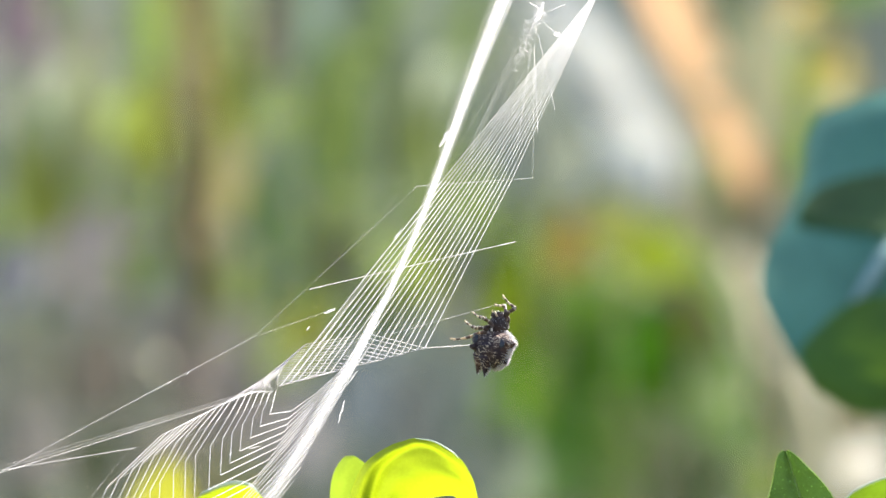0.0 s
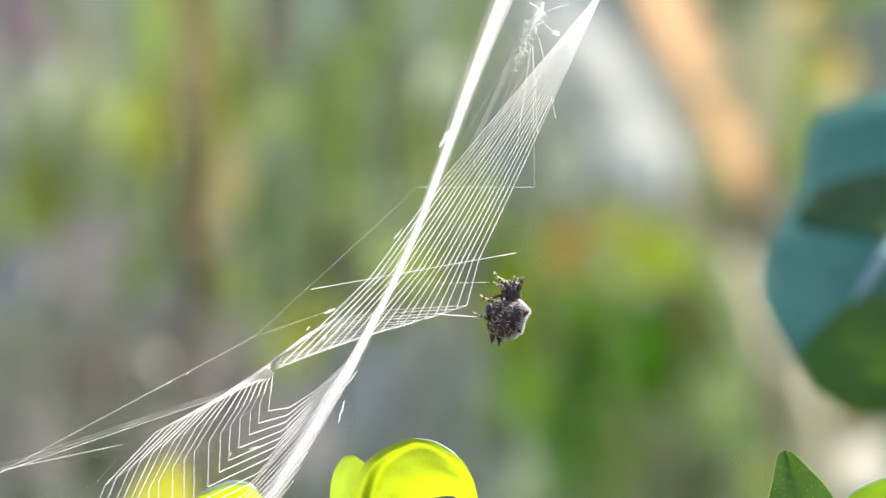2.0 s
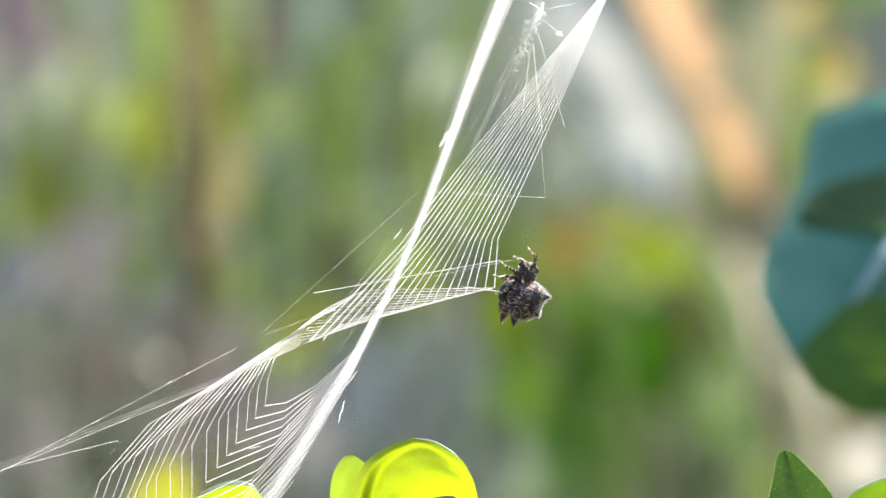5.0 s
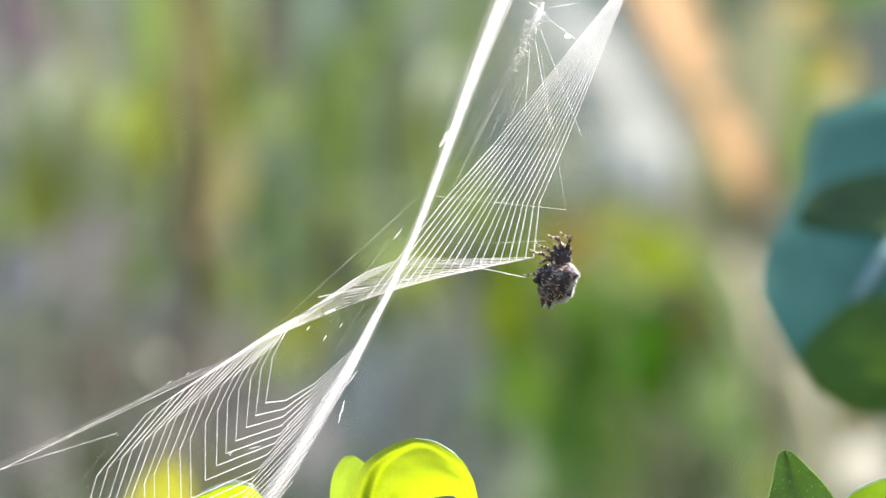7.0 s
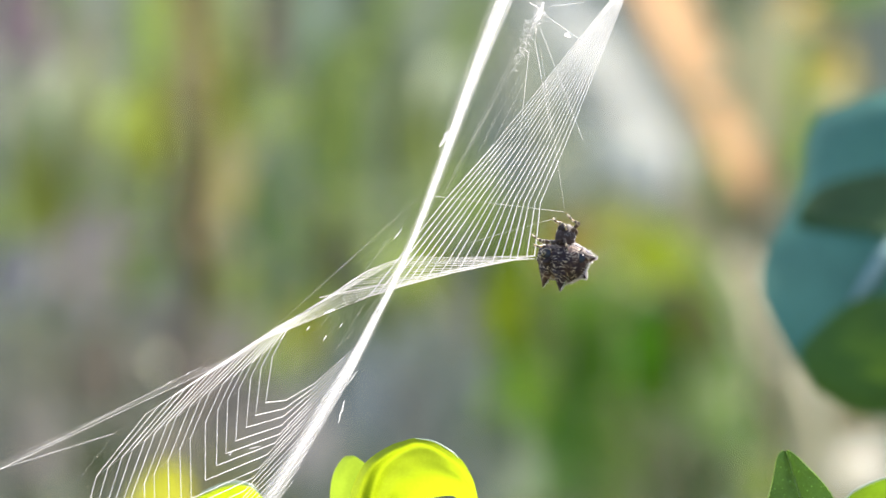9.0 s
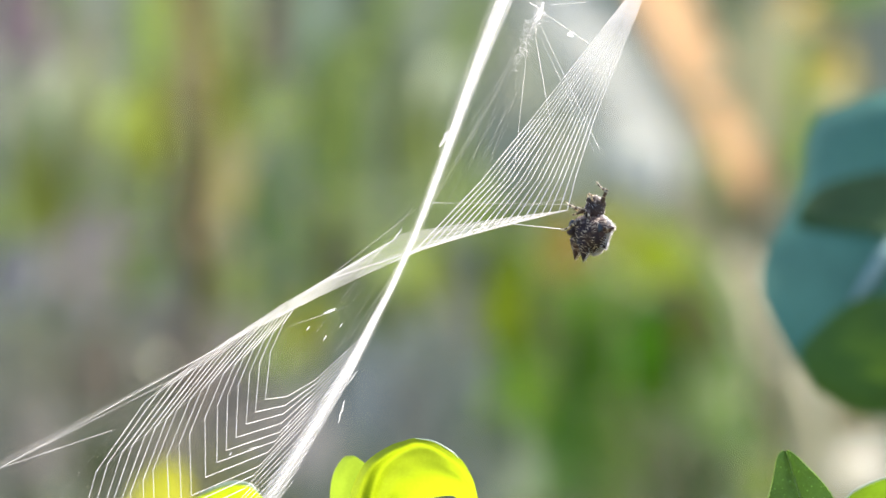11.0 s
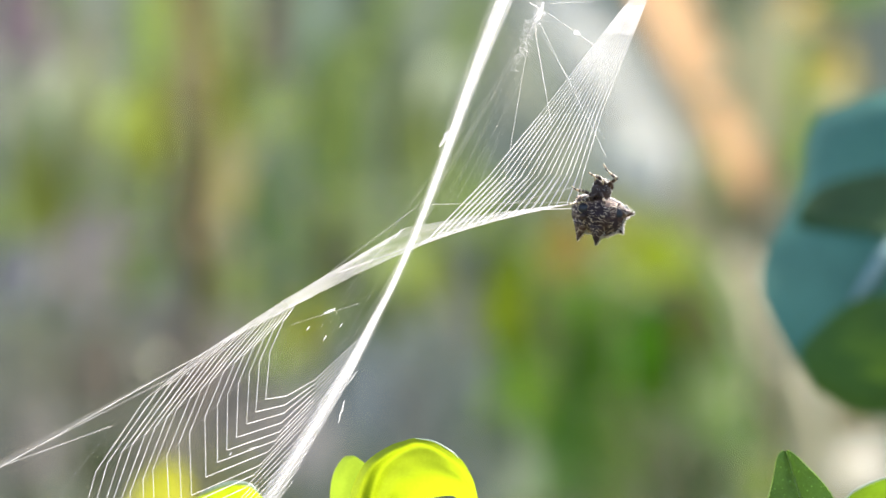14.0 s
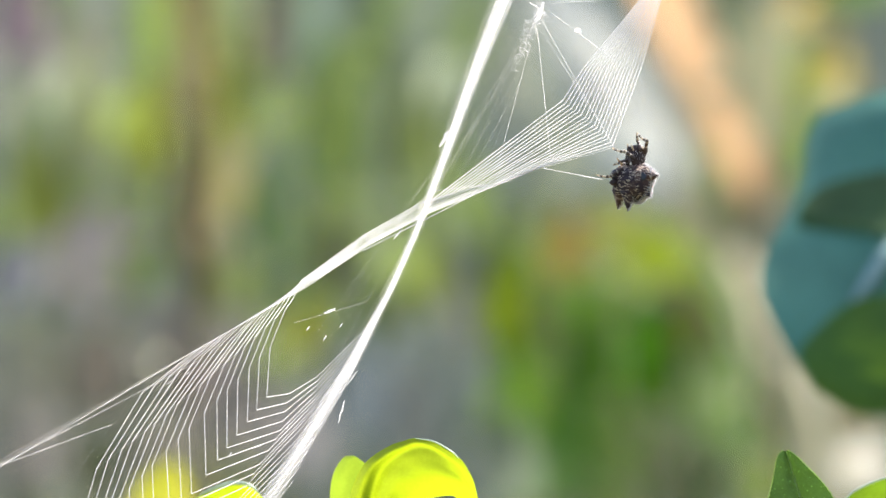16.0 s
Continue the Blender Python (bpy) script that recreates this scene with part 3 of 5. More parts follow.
    part("stem", tube_bm(curve_points(stem, 6), [0.0014 + 0.0001 * i for i in range(31)], 8), TWIG, tree)
    # the double leaf: an upper and a lower lobe with a waist between them
    def across_leaf(v_right, v_left, u_left, y, sag=0.0):
        return [(1660 + (u_left - 1660) * k / 5, v_right + (v_left - v_right) * k / 5 + sag * math.sin(math.pi * k / 5), y + 0.0025 * (k / 5) ** 2) for k in range(6)]
    rows = [across_leaf(152, 203, 1446, 0.2980, -14), across_leaf(180, 246, 1427, 0.2935, -8), across_leaf(250, 280, 1423, 0.2895), across_leaf(315, 314, 1421, 0.2862),
            across_leaf(350, 346, 1411, 0.2833), across_leaf(385, 378, 1394, 0.2805, 4), across_leaf(440, 430, 1362, 0.2765, 6), across_leaf(520, 492, 1344, 0.2715, 10),
            across_leaf(590, 556, 1362, 0.2670, 14), across_leaf(650, 618, 1394, 0.2640, 16), across_leaf(705, 668, 1430, 0.2625, 18), across_leaf(735, 700, 1474, 0.2625, 16)]
    leaf = sheet(tree, "leaf", rows, LIME_LEAF, "dark blue-green double leaf narrowed in the middle", across=4, along_steps=5)
    edge_along(leaf, [(1590, 415, 0.2775), (1566, 452, 0.2745), (1535, 500, 0.2715), (1508, 535, 0.2685)], 13, LEAF_SHEEN)
    # dark sheets in front of the leaf: shade of fold and lower lobe
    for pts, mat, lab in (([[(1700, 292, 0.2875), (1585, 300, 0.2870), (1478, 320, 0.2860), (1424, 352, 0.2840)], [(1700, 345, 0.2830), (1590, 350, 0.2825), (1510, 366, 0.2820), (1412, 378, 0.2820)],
                            [(1700, 408, 0.2778), (1600, 414, 0.2774), (1530, 410, 0.2780), (1416, 404, 0.2806)]], FOLD_SHADE, "dark olive sheet before the leaf, its fold's shade as colour"),
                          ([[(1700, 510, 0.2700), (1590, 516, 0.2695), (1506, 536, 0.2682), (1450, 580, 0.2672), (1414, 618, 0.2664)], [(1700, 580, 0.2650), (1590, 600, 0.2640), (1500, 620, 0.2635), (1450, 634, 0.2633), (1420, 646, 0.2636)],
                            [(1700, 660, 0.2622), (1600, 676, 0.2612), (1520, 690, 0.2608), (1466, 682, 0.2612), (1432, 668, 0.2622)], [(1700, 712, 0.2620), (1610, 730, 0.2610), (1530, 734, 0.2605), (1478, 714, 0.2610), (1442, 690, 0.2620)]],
                           SHADED_LIME, "dark green sheet before the lower lobe, its shade as colour")):
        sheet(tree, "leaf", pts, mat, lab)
    # a leaf tip with blunt teeth along both margins
    def along_line(pts, n, side):
        fine = curve_points([Vector(p) for p in pts], 24)
        out = []
        for k in range(n + 1):
            q = fine[round(k * (len(fine) - 1) / n)]
            out.append((q.x + side * 1.7 * (0.5 - 0.5 * math.cos(2 * math.pi * k / 5)), q.y, q.z))
        return out
    left = along_line([(1386, 797, .0006), (1377, 808, .0006), (1372, 832, .0008), (1366, 862, .0010), (1356, 900, .0012), (1346, 960, .0014)], 110, -1)
    centre = along_line([(1391, 798, .0007), (1398, 820, .0009), (1407, 850, .0010), (1420, 890, .0011), (1436, 930, .0012), (1452, 985, .0012)], 110, 0)
    right = along_line([(1395, 797, .0004), (1408, 806, .0002), (1430, 828, .0), (1450, 848, -.0002), (1476, 884, -.0004), (1510, 960, -.0006)], 110, 1)
    inner = [[((p[0] + q[0]) / 2, (p[1] + q[1]) / 2, (p[2] + q[2]) / 2 - 0.00008) for p, q in zip(m, centre)] for m in (left, right)]
    tip = sheet(tree, "leaf", [left, inner[0], centre, inner[1], right], MATURE, "green leaf tip with finely toothed pale edge", across=4, along_steps=1)
    for m in (left, right):
        part("margin", tube_bm([spot(*p) for p in m], 1.1 * unit(), 5), TOOTH_EDGE, tip, "pale toothed margin")
    part("midrib", tube_bm([spot(p[0], p[1], p[2] - .0004) for p in centre[2:]], [(0.9 + 0.012 * k) * unit() for k in range(109)], 6), TOOTH_EDGE, tip)
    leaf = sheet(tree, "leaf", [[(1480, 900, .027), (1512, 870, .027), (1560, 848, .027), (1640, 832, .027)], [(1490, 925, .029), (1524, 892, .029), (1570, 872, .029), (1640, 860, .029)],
                                [(1500, 960, .030), (1540, 925, .030), (1590, 905, .030), (1645, 900, .030)]], SUNLIT, "green leaf in a brightened sunlit tone, sheen painted along its edge")
    edge_along(leaf, [(1484, 896, .0268), (1512, 870, .0268), (1560, 848, .0268), (1630, 834, .0268)], 1.8, EDGE_SHEEN)
    for p, q in (((1655, 200, .298), (1692, 330, .158)), ((1452, 985, .004), (1680, 1150, .06)), ((1490, 925, .029), (1680, 1150, .06)), ((1650, 420, .275), (1695, 430, .147))):
        a, b = spot(*p), spot(*q)
        part("twig", tube_bm(curve_points([a, a.lerp(b, .5) - Vector((0, 0, .001)), b], 4), 0.0007, 6), TWIG, tree)


build_near_leaves()


# ---- the orb web: a sheet of spiral threads over radii that the spider draws aside ----
COUNT = 18


def along(pts, f):
    """A point at the fraction f of a line given by plan places at even steps."""
    g = f * (len(pts) - 1)
    i = min(int(g), len(pts) - 2)
    a, b = pts[i], pts[i + 1]
    return (a[0] + (b[0] - a[0]) * (g - i), a[1] + (b[1] - a[1]) * (g - i))


# For each radius: its depth, and where it lies in eight states of the web (slack to fully drawn), from the innermost thread to the outermost.
RADII = {
    "crown":  (0.006, ([(1108, -120), (1110, -120)], [(1118, -120), (1120, -120)], [(1110, -120), (1112, -120)], [(1160, -130), (1162, -130)],
                       [(1196, -140), (1198, -140)], [(1198, -140), (1200, -140)], [(1208, -140), (1210, -140)], [(1216, -140), (1218, -140)])),
    "top":    (0.004, ([(1055, -14), (1060, -14)], [(1062, -14), (1067, -14)], [(1056, -14), (1061, -14)], [(1107, -34), (1116, -32)],
                       [(1158, -60), (1165, -58)], [(1162, -60), (1169, -58)], [(1168, -48), (1176, -46)], [(1174, -50), (1184, -48)])),
    "fan":    (0.003, ([(781, 322), (905, 320)], [(775, 328), (907, 334)], [(772, 326), (900, 330)], [(872, 258), (997, 262)],
                       [(953, 203), (1063, 198)], [(955, 205), (1068, 198)], [(1026, 122), (1125, 122)], [(1032, 122), (1134, 122)])),
    "flank":  (0.002, ([(652, 484), (748, 466), (838, 448)], [(658, 488), (756, 474), (847, 460)], [(655, 488), (748, 474), (837, 461)], [(785, 356), (872, 358), (954, 361)],
                       [(862, 316), (946, 312), (1029, 308)], [(866, 312), (950, 311), (1034, 310)], [(978, 186), (1034, 216), (1076, 256)], [(996, 178), (1044, 214), (1085, 257)])),
    "held":   (0.000, ([(497, 683), (560, 666), (624, 650), (690, 633), (752, 616)], [(493, 651), (585, 616), (665, 590), (745, 568), (826, 541)],
                       [(484, 653), (580, 614), (665, 590), (750, 564), (832, 543)], [(650, 528), (720, 506), (800, 486), (880, 469), (944, 456)],
                       [(745, 434), (810, 412), (878, 393), (946, 375), (1014, 358)], [(752, 430), (812, 408), (875, 390), (948, 372), (1022, 360)],
                       [(765, 374), (815, 358), (870, 344), (925, 333), (977, 325)], [(766, 353), (812, 338), (860, 324), (910, 310), (958, 296)])),
    "mid":    (-0.001, ([(494, 684.5), (540, 668), (596, 645), (628, 620), (652, 591)], [(489, 653), (560, 622), (620, 597), (655, 575), (690, 549)],
                       [(480, 655), (545, 626), (590, 602), (625, 577), (655, 546)], [(632, 535), (662, 513), (708, 492), (764, 470), (800, 459)],
                       [(695, 457), (735, 434), (780, 412), (830, 392), (866, 380)], [(700, 453), (738, 430), (784, 408), (832, 390), (870, 378)],
                       [(750, 373), (755, 382), (760, 390), (766, 397)], [(748, 357), (752, 364), (756, 371), (760, 377)])),
    "waist":  (0.000, ([(491, 687), (492, 668), (502, 648), (518, 630), (540, 610)], [(486, 655), (496, 636), (514, 614), (548, 588), (592, 566)],
                       [(477, 657), (486, 634), (508, 606), (545, 580), (596, 553)], [(612, 542), (604, 522), (618, 500), (656, 477), (718, 456)],
                       [(640, 481), (662, 455), (688, 428), (716, 405)], [(640, 480), (664, 453), (690, 426), (718, 404)],
                       [(640, 423), (645, 430), (650, 438), (656, 443)], [(645, 415), (648, 421), (651, 428), (655, 433)])),
    "bundle": (0.001, ([(489, 690), (478, 684), (468, 682), (466, 676), (470, 668)], [(484, 659), (474, 655), (467, 652), (471, 647), (484, 638)],
                       [(475, 661), (466, 656), (457, 655), (461, 648), (474, 636)], [(512, 584), (504, 583), (496, 582), (488, 581)],
                       [(521, 541), (514, 540), (507, 537), (500, 533)], [(521, 541), (514, 540), (507, 537), (500, 533)],
                       [(530, 498), (531, 503), (534, 508), (538, 513)], [(533, 496), (534, 501), (536, 505), (540, 510)])),
    "neck":   (0.001, ([(488, 693), (440, 692), (400, 712)], [(482, 668), (440, 676), (388, 703)], [(475, 662), (436, 668), (380, 697)], [(509, 585), (456, 608), (380, 652)],
                       [(518, 546), (448, 579), (350, 631)], [(518, 546), (448, 579), (350, 631)], [(524, 516), (450, 563), (352, 620)], [(526, 512), (452, 559), (350, 618)])),
    "left_a": (0.002, ([(487, 697), (445, 694), (390, 718), (340, 744), (286, 770)], [(481, 677), (446, 680), (394, 707), (339, 737), (276, 765)],
                       [(474, 664), (446, 670), (396, 700), (338, 732), (268, 762)], [(507, 586), (470, 612), (420, 636), (360, 668), (258, 734)],
                       [(514, 552), (470, 582), (412, 614), (352, 646), (256, 708)], [(514, 552), (470, 582), (412, 614), (352, 646), (256, 708)],
                       [(517, 536), (470, 567), (410, 606), (350, 639), (253, 699)], [(518, 530), (470, 560), (410, 603), (350, 635), (252, 695)])),
    "left_b": (0.003, ([(485, 706), (430, 728), (360, 756), (280, 800), (190, 862)], [(480, 688), (428, 720), (357, 750), (276, 797), (186, 859)],
                       [(473, 672), (426, 712), (355, 745), (272, 795), (182, 856)], [(498, 602), (425, 660), (345, 712), (262, 776), (171, 843)],
                       [(502, 568), (428, 632), (345, 698), (262, 766), (170, 834)], [(502, 568), (428, 632), (345, 698), (262, 766), (170, 834)],
                       [(504, 554), (429, 621), (345, 692), (262, 762), (171, 831)], [(505, 548), (430, 616), (345, 690), (262, 760), (171, 830)])),
    "left_c": (0.002, ([(483, 714), (407, 769), (316, 825), (230, 900), (140, 975)], [(478, 700), (404, 757), (314, 822), (228, 898), (139, 975)],
                       [(471, 690), (402, 745), (312, 820), (226, 897), (138, 975)], [(482, 632), (399, 712), (306, 809), (220, 890), (135, 975)],
                       [(478, 622), (399, 702), (304, 798), (217, 885), (132, 972)], [(478, 622), (399, 702), (304, 798), (217, 885), (132, 972)],
                       [(478, 617), (398, 697), (303, 793), (216, 882), (131, 971)], [(478, 615), (398, 695), (303, 790), (215, 880), (130, 970)])),
    "corner": (0.000, ([(478, 733), (403, 825), (315, 935), (225, 1045), (115, 1170)], [(475, 727), (401, 820), (314, 930), (224, 1042), (114, 1168)],
                       [(468, 722), (398, 815), (312, 925), (222, 1038), (112, 1166)], [(470, 713), (396, 808), (310, 920), (220, 1035), (110, 1165)],
                       [(469, 706), (397, 801), (310, 914), (220, 1032), (110, 1162)], [(470, 707), (398, 802), (310, 914), (220, 1032), (110, 1162)],
                       [(469, 703), (397, 798), (310, 913), (220, 1031), (110, 1161)], [(472, 703), (398, 798), (310, 912), (220, 1030), (110, 1160)])),
    "right":  (-0.003, ([(515, 728), (497, 780), (436, 872), (370, 970), (290, 1110)], [(512, 722), (496, 778), (437, 867), (370, 968), (290, 1108)],
                       [(508, 716), (494, 775), (438, 862), (370, 966), (290, 1106)], [(506, 709), (494, 772), (440, 858), (370, 965), (290, 1105)],
                       [(508, 701), (494, 768), (442, 852), (370, 962), (290, 1102)], [(508, 701), (494, 768), (442, 852), (370, 962), (290, 1102)],
                       [(511, 698), (494, 767), (442, 851), (370, 961), (290, 1101)], [(512, 697), (494, 766), (442, 850), (370, 960), (290, 1100)])),
    "edge":   (-0.006, ([(560, 696), (556, 716), (530, 764), (500, 832), (440, 950)], [(558, 692), (556, 713), (530, 762), (500, 832), (440, 950)],
                       [(557, 688), (556, 710), (531, 760), (500, 832), (440, 950)], [(556, 680), (556, 706), (532, 758), (500, 831), (440, 950)],
                       [(558, 672), (558, 702), (534, 754), (500, 830), (440, 950)], [(558, 672), (558, 702), (534, 754), (500, 830), (440, 950)],
                       [(559, 670), (559, 701), (535, 753), (500, 830), (440, 950)], [(560, 668), (560, 700), (535, 752), (500, 830), (440, 950)])),
    "rim":    (-0.008, ([(640, 622), (626, 646), (606, 680), (568, 752), (520, 852)], [(642, 616), (628, 640), (606, 676), (568, 751), (520, 851)],
                       [(645, 610), (630, 634), (607, 673), (568, 750), (520, 851)], [(650, 596), (634, 624), (608, 668), (569, 748), (520, 850)],
                       [(653, 584), (638, 616), (610, 664), (570, 746), (520, 850)], [(653, 584), (638, 616), (610, 664), (570, 746), (520, 850)],
                       [(655, 577), (640, 612), (611, 661), (570, 745), (520, 850)], [(656, 574), (640, 610), (612, 660), (570, 745), (520, 850)])),
}
ORDER = ["crown", "top", "fan", "flank", "held", "mid", "waist", "bundle", "neck", "left_a", "left_b", "left_c", "corner", "right", "edge", "rim"]
# Which state the spider has drawn the web to, by the second.
DRAWN = [(0, 0), (0.5, .5), (1, .74), (1.5, .9), (2, 1), (3, 1.5), (4.2, 2.05), (5.2, 2.5), (6.3, 2.95), (7, 3), (9.2, 3.04),
         (10.2, 3.5), (11.3, 3.92), (12, 3.97), (12.5, 4), (14.5, 5), (14.9, 5.22), (15.2, 5.58), (15.5, 6), (16, 7)]


def drawn(t):
    for (a, x), (b, y) in zip(DRAWN, DRAWN[1:]):
        if t <= b:
            return x + (y - x) * (t - a) / (b - a)
    return 7.0


def node(radius, f, s):
    """Where the thread at fraction f (0 innermost) crosses a radius when the web is drawn to state s."""
    y, rows = RADII[radius]
    k = min(int(s), 6)
    a, b, w = along(rows[k], f), along(rows[k + 1], f), s - k
    if radius == "flank" and k == 5:
        w += f * (min(1, 1.8 * w) - w)      # the outermost threads are let go first
    p = spot(a[0] + (b[0] - a[0]) * w, a[1] + (b[1] - a[1]) * w, y)
    if radius == "flank" and k == 5:
        # while the sheet is drawn on, the threads run straight across this radius
        end, way = node("fan", f, s), node("held", f, s) - node("fan", f, s)
        p = p.lerp(end + way * ((p - end).dot(way) / way.dot(way)), 4 * w * (1 - w) * (1 - f))
    return p


def envelope(f, s):
    """The lower edge of the drawn sheet: the held radius, and later the outermost thread."""
    w = min(1.0, max(0.0, 2 * s - 11))
    outer = node("waist", 1, s).lerp(node("mid", 1, s), 2 * f) if f < 0.5 else node("mid", 1, s).lerp(node("held", 1, s), 2 * f - 1)
    return node("held", f, s).lerp(outer, w)


def thread_bm(length, r, wob=0.0, sides=5, seed=0):
    """A straight fibre from the origin along +z, with slight swellings of glue."""
    n = max(2, int(length / 0.0012))
    rr = random.Random(seed)
    return tube_bm([(0, 0, length * i / n) for i in range(n + 1)], [r * (1 + wob * rr.uniform(-1, 1)) for i in range(n + 1)], sides, caps=False)


def lay(p, q):
    m = (q - p).to_track_quat("Z", "Y").to_matrix().to_4x4()
    m.translation = p
    return m


MOVERS = []          # (object, rows) to be keyed by motions()


def moving_thread(parent, name, ends, r, mat, wob=0.26, seed=0):
    """A silk line whose two ends move: two stiff fibres that slide along one another, or one where its length holds."""
    lens = [(q - p).length for _, p, q in ends]
    lo, hi = min(lens), max(lens)
    if hi - lo < 0.03 * hi:
        ob = part(name, thread_bm(hi, r, wob, seed=seed), mat, parent)
        MOVERS.append((ob, [(t, lay(p, q)) for t, p, q in ends]))
        return
    rr = random.Random(seed + 7)
    count = min(4 if hi < 4 * lo else 7, max(2, math.ceil(hi * 1.03 / lo)))
    sizes = [hi * 1.02 / count] * count
    if count == 2:
        w = rr.uniform(max(0.2, 1.03 - lo / hi), min(0.83, lo / hi))
        sizes = [hi * w, hi * (1.03 - w)]
    for k, cut in enumerate(sizes):
        ob = part(name, thread_bm(cut, r * (1 if k % 2 else 0.95), wob, seed=seed + k), mat, parent)
        share = k / (count - 1)
        MOVERS.append((ob, [(t, lay(p + (q - p).normalized() * share * ((q - p).length - cut), q)) for t, p, q in ends]))


def between(rows, t):
    """Plan places keyed by the second, at time t."""
    for a, b in zip(rows, rows[1:]):
        if t <= b[0]:
            w = (t - a[0]) / (b[0] - a[0])
            return [x + (y - x) * w for x, y in zip(a[1:], b[1:])]
    return rows[-1][1:]


def loose_line(web, name, rows, y, r, mat, seed=0):
    """A single line of silk, keyed by rows of second, one end, other end."""
    times = sorted({row[0] for row in rows} | {t for t, _ in DRAWN} | {0.5 * k for k in range(33)})
    ends = []
    for t in times:
        a, b, c, d = between(rows, t)
        ends.append((t, spot(a, b, y), spot(c, d, y)))
    moving_thread(web, name, ends, r, mat, seed=seed)


def build_web():
    web = tagged(new("orb_web"), "sunlit white spider orb web, seen almost edge-on and twisted", "spider web")
    u = unit()
    times = [t for t, _ in DRAWN]
    rng = random.Random(3)
    names = {"crown": "fan_thread", "top": "fan_thread", "fan": "fan_thread", "flank": "fan_thread", "held": "cross_thread", "mid": "cross_thread", "waist": "cross_thread", "bundle": "left_thread", "neck": "left_thread"}
    for i in range(COUNT):
        f = i / (COUNT - 1)
        f = min(1, max(0, f + rng.uniform(-.008, .008)))
        for a, b in zip(ORDER, ORDER[1:]):
            if node(a, f, 3).z < spot(0, 960).z and node(b, f, 3).z < spot(0, 960).z:
                continue
            thick = {"crown": 0.6, "top": 0.6, "fan": 0.98, "flank": 1.05, "held": 0.58, "mid": 0.5, "waist": 0.5, "bundle": 0.4, "neck": 0.55, "right": 0.6, "edge": 0.5}.get(a, 0.82)
            moving_thread(web, names.get(a, "spiral_thread"), [(t, node(a, f, drawn(t)), node(b, f, drawn(t))) for t in times],
                          thick * u, {"held": SILK_MID, "mid": SILK_FINE, "waist": SILK_FINE}.get(a, SILK), seed=i * 20)
    # the radii on which the spiral is laid
    for name, r in (("left_b", 0.2), ("left_c", 0.12)):
        for fa, fb in ((0, .34), (.34, .67), (.67, 1)):
            moving_thread(web, "radius", [(t, node(name, fa, drawn(t)), node(name, fb, drawn(t))) for t in times], r * u, SILK_FINE)
    for k in range(6):
        moving_thread(web, "radius", [(t, envelope(k / 6, drawn(t)), envelope((k + 1) / 6, drawn(t))) for t in times], 0.65 * u, SILK)
    for name, r in (("waist", 0.4),):
        for k in range(6):
            moving_thread(web, "radius", [(t, node(name, k / 6, drawn(t)), node(name, (k + 1) / 6, drawn(t))) for t in times], r * u, SILK)
    for lift, r in ((2.2, 0.45), (4.6, 0.4), (7.2, 0.32)):
        for k in range(6):
            low, high = (Vector((0, 0, lift * u * (1.1 - q / 6))) for q in (k, k + 1))
            moving_thread(web, "radius", [(t, envelope(k / 6, drawn(t)) + low * min(1, 0.2 + drawn(t) / 4), envelope((k + 1) / 6, drawn(t)) + high * min(1, 0.2 + drawn(t) / 4)) for t in times], r * u, SILK_FINE)
    for k in range(3):
        moving_thread(web, "anchor_line", [(t, node("neck", 1 - 0.2 * k, drawn(t)), spot(-40, 850 - 6 * k, 0.012)) for t in times], (0.6 - .12 * k) * u, SILK_FINE if k == 0 else SILK_FAINT)
    loose_line(web, "anchor_line", [(0, 4, 832, 240, 793), (1.5, 4, 832, 216, 788), (4.2, 4, 831, 210, 785), (7, 4, 830, 207, 767), (9.2, 4, 829, 200, 768),
                                    (12.5, 4, 826, 196, 757), (16, 4, 823, 197, 752)], 0.010, 0.55 * u, SILK)
    # the far half of the web, edge-on: a sheaf of threads one behind another
    for i in range(64):
        g = max(-1, min(1, rng.gauss(0, 0.5)))
        y = 0.010 * g + rng.gauss(0, 0.004)
        low = max(-1, min(1, g + rng.uniform(-.5, .5)))
        line = [spot(c + w * q + rng.uniform(-1.2, 1.2), v, y) for v, c, w, q in
                ((-60, 917, 17, g), (120, 844, 11, g), (372, 752, 4.5, g), (500, 697, 4.5, g), (560, 666, 6.5, g), (650, 619, 10, low), (700, 588, 13, low), (800, 528, 14, low), (940, 438, 20, low))]
        r = rng.uniform(0.32, 0.66) * u
        part("edge_thread", tube_bm(curve_points(line, 4), [r * (1 - 0.7 * max(0, k - 14) / 18) for k in range(33)], 5), SILK_SHEAF, web)
    for i in range(16):
        y, g = rng.uniform(0.04, 0.12), rng.uniform(-1, 1)
        line = [spot(c + w * g, v, y) for v, c, w in ((-60, 912, 22), (120, 840, 15), (372, 751, 6), (560, 666, 6), (700, 588, 10), (940, 440, 18))]
        part("edge_thread", tube_bm(curve_points(line, 4), rng.uniform(0.3, 0.6) * u, 5), SILK_FINE, web)
    loose_line(web, "guy_line", [(0, 140, 905, 232, 792), (4.2, 118, 905, 222, 778), (7, 105, 900, 210, 768), (12.5, 92, 892, 200, 756), (16, 92, 894, 200, 750)], 0.002, 0.22 * u, SILK_FAINT)
    # thin guy lines that slacken as the sheet is drawn over
    loose_line(web, "guy_line", [(0, 450, 596, 738, 331), (4.2, 450, 596, 740, 334), (6.3, 480, 585, 745, 345), (9.2, 480, 585, 745, 347), (11.3, 560, 505, 752, 362), (16, 600, 466, 768, 338)],
               0.012, 0.4 * u, SILK_FAINT)
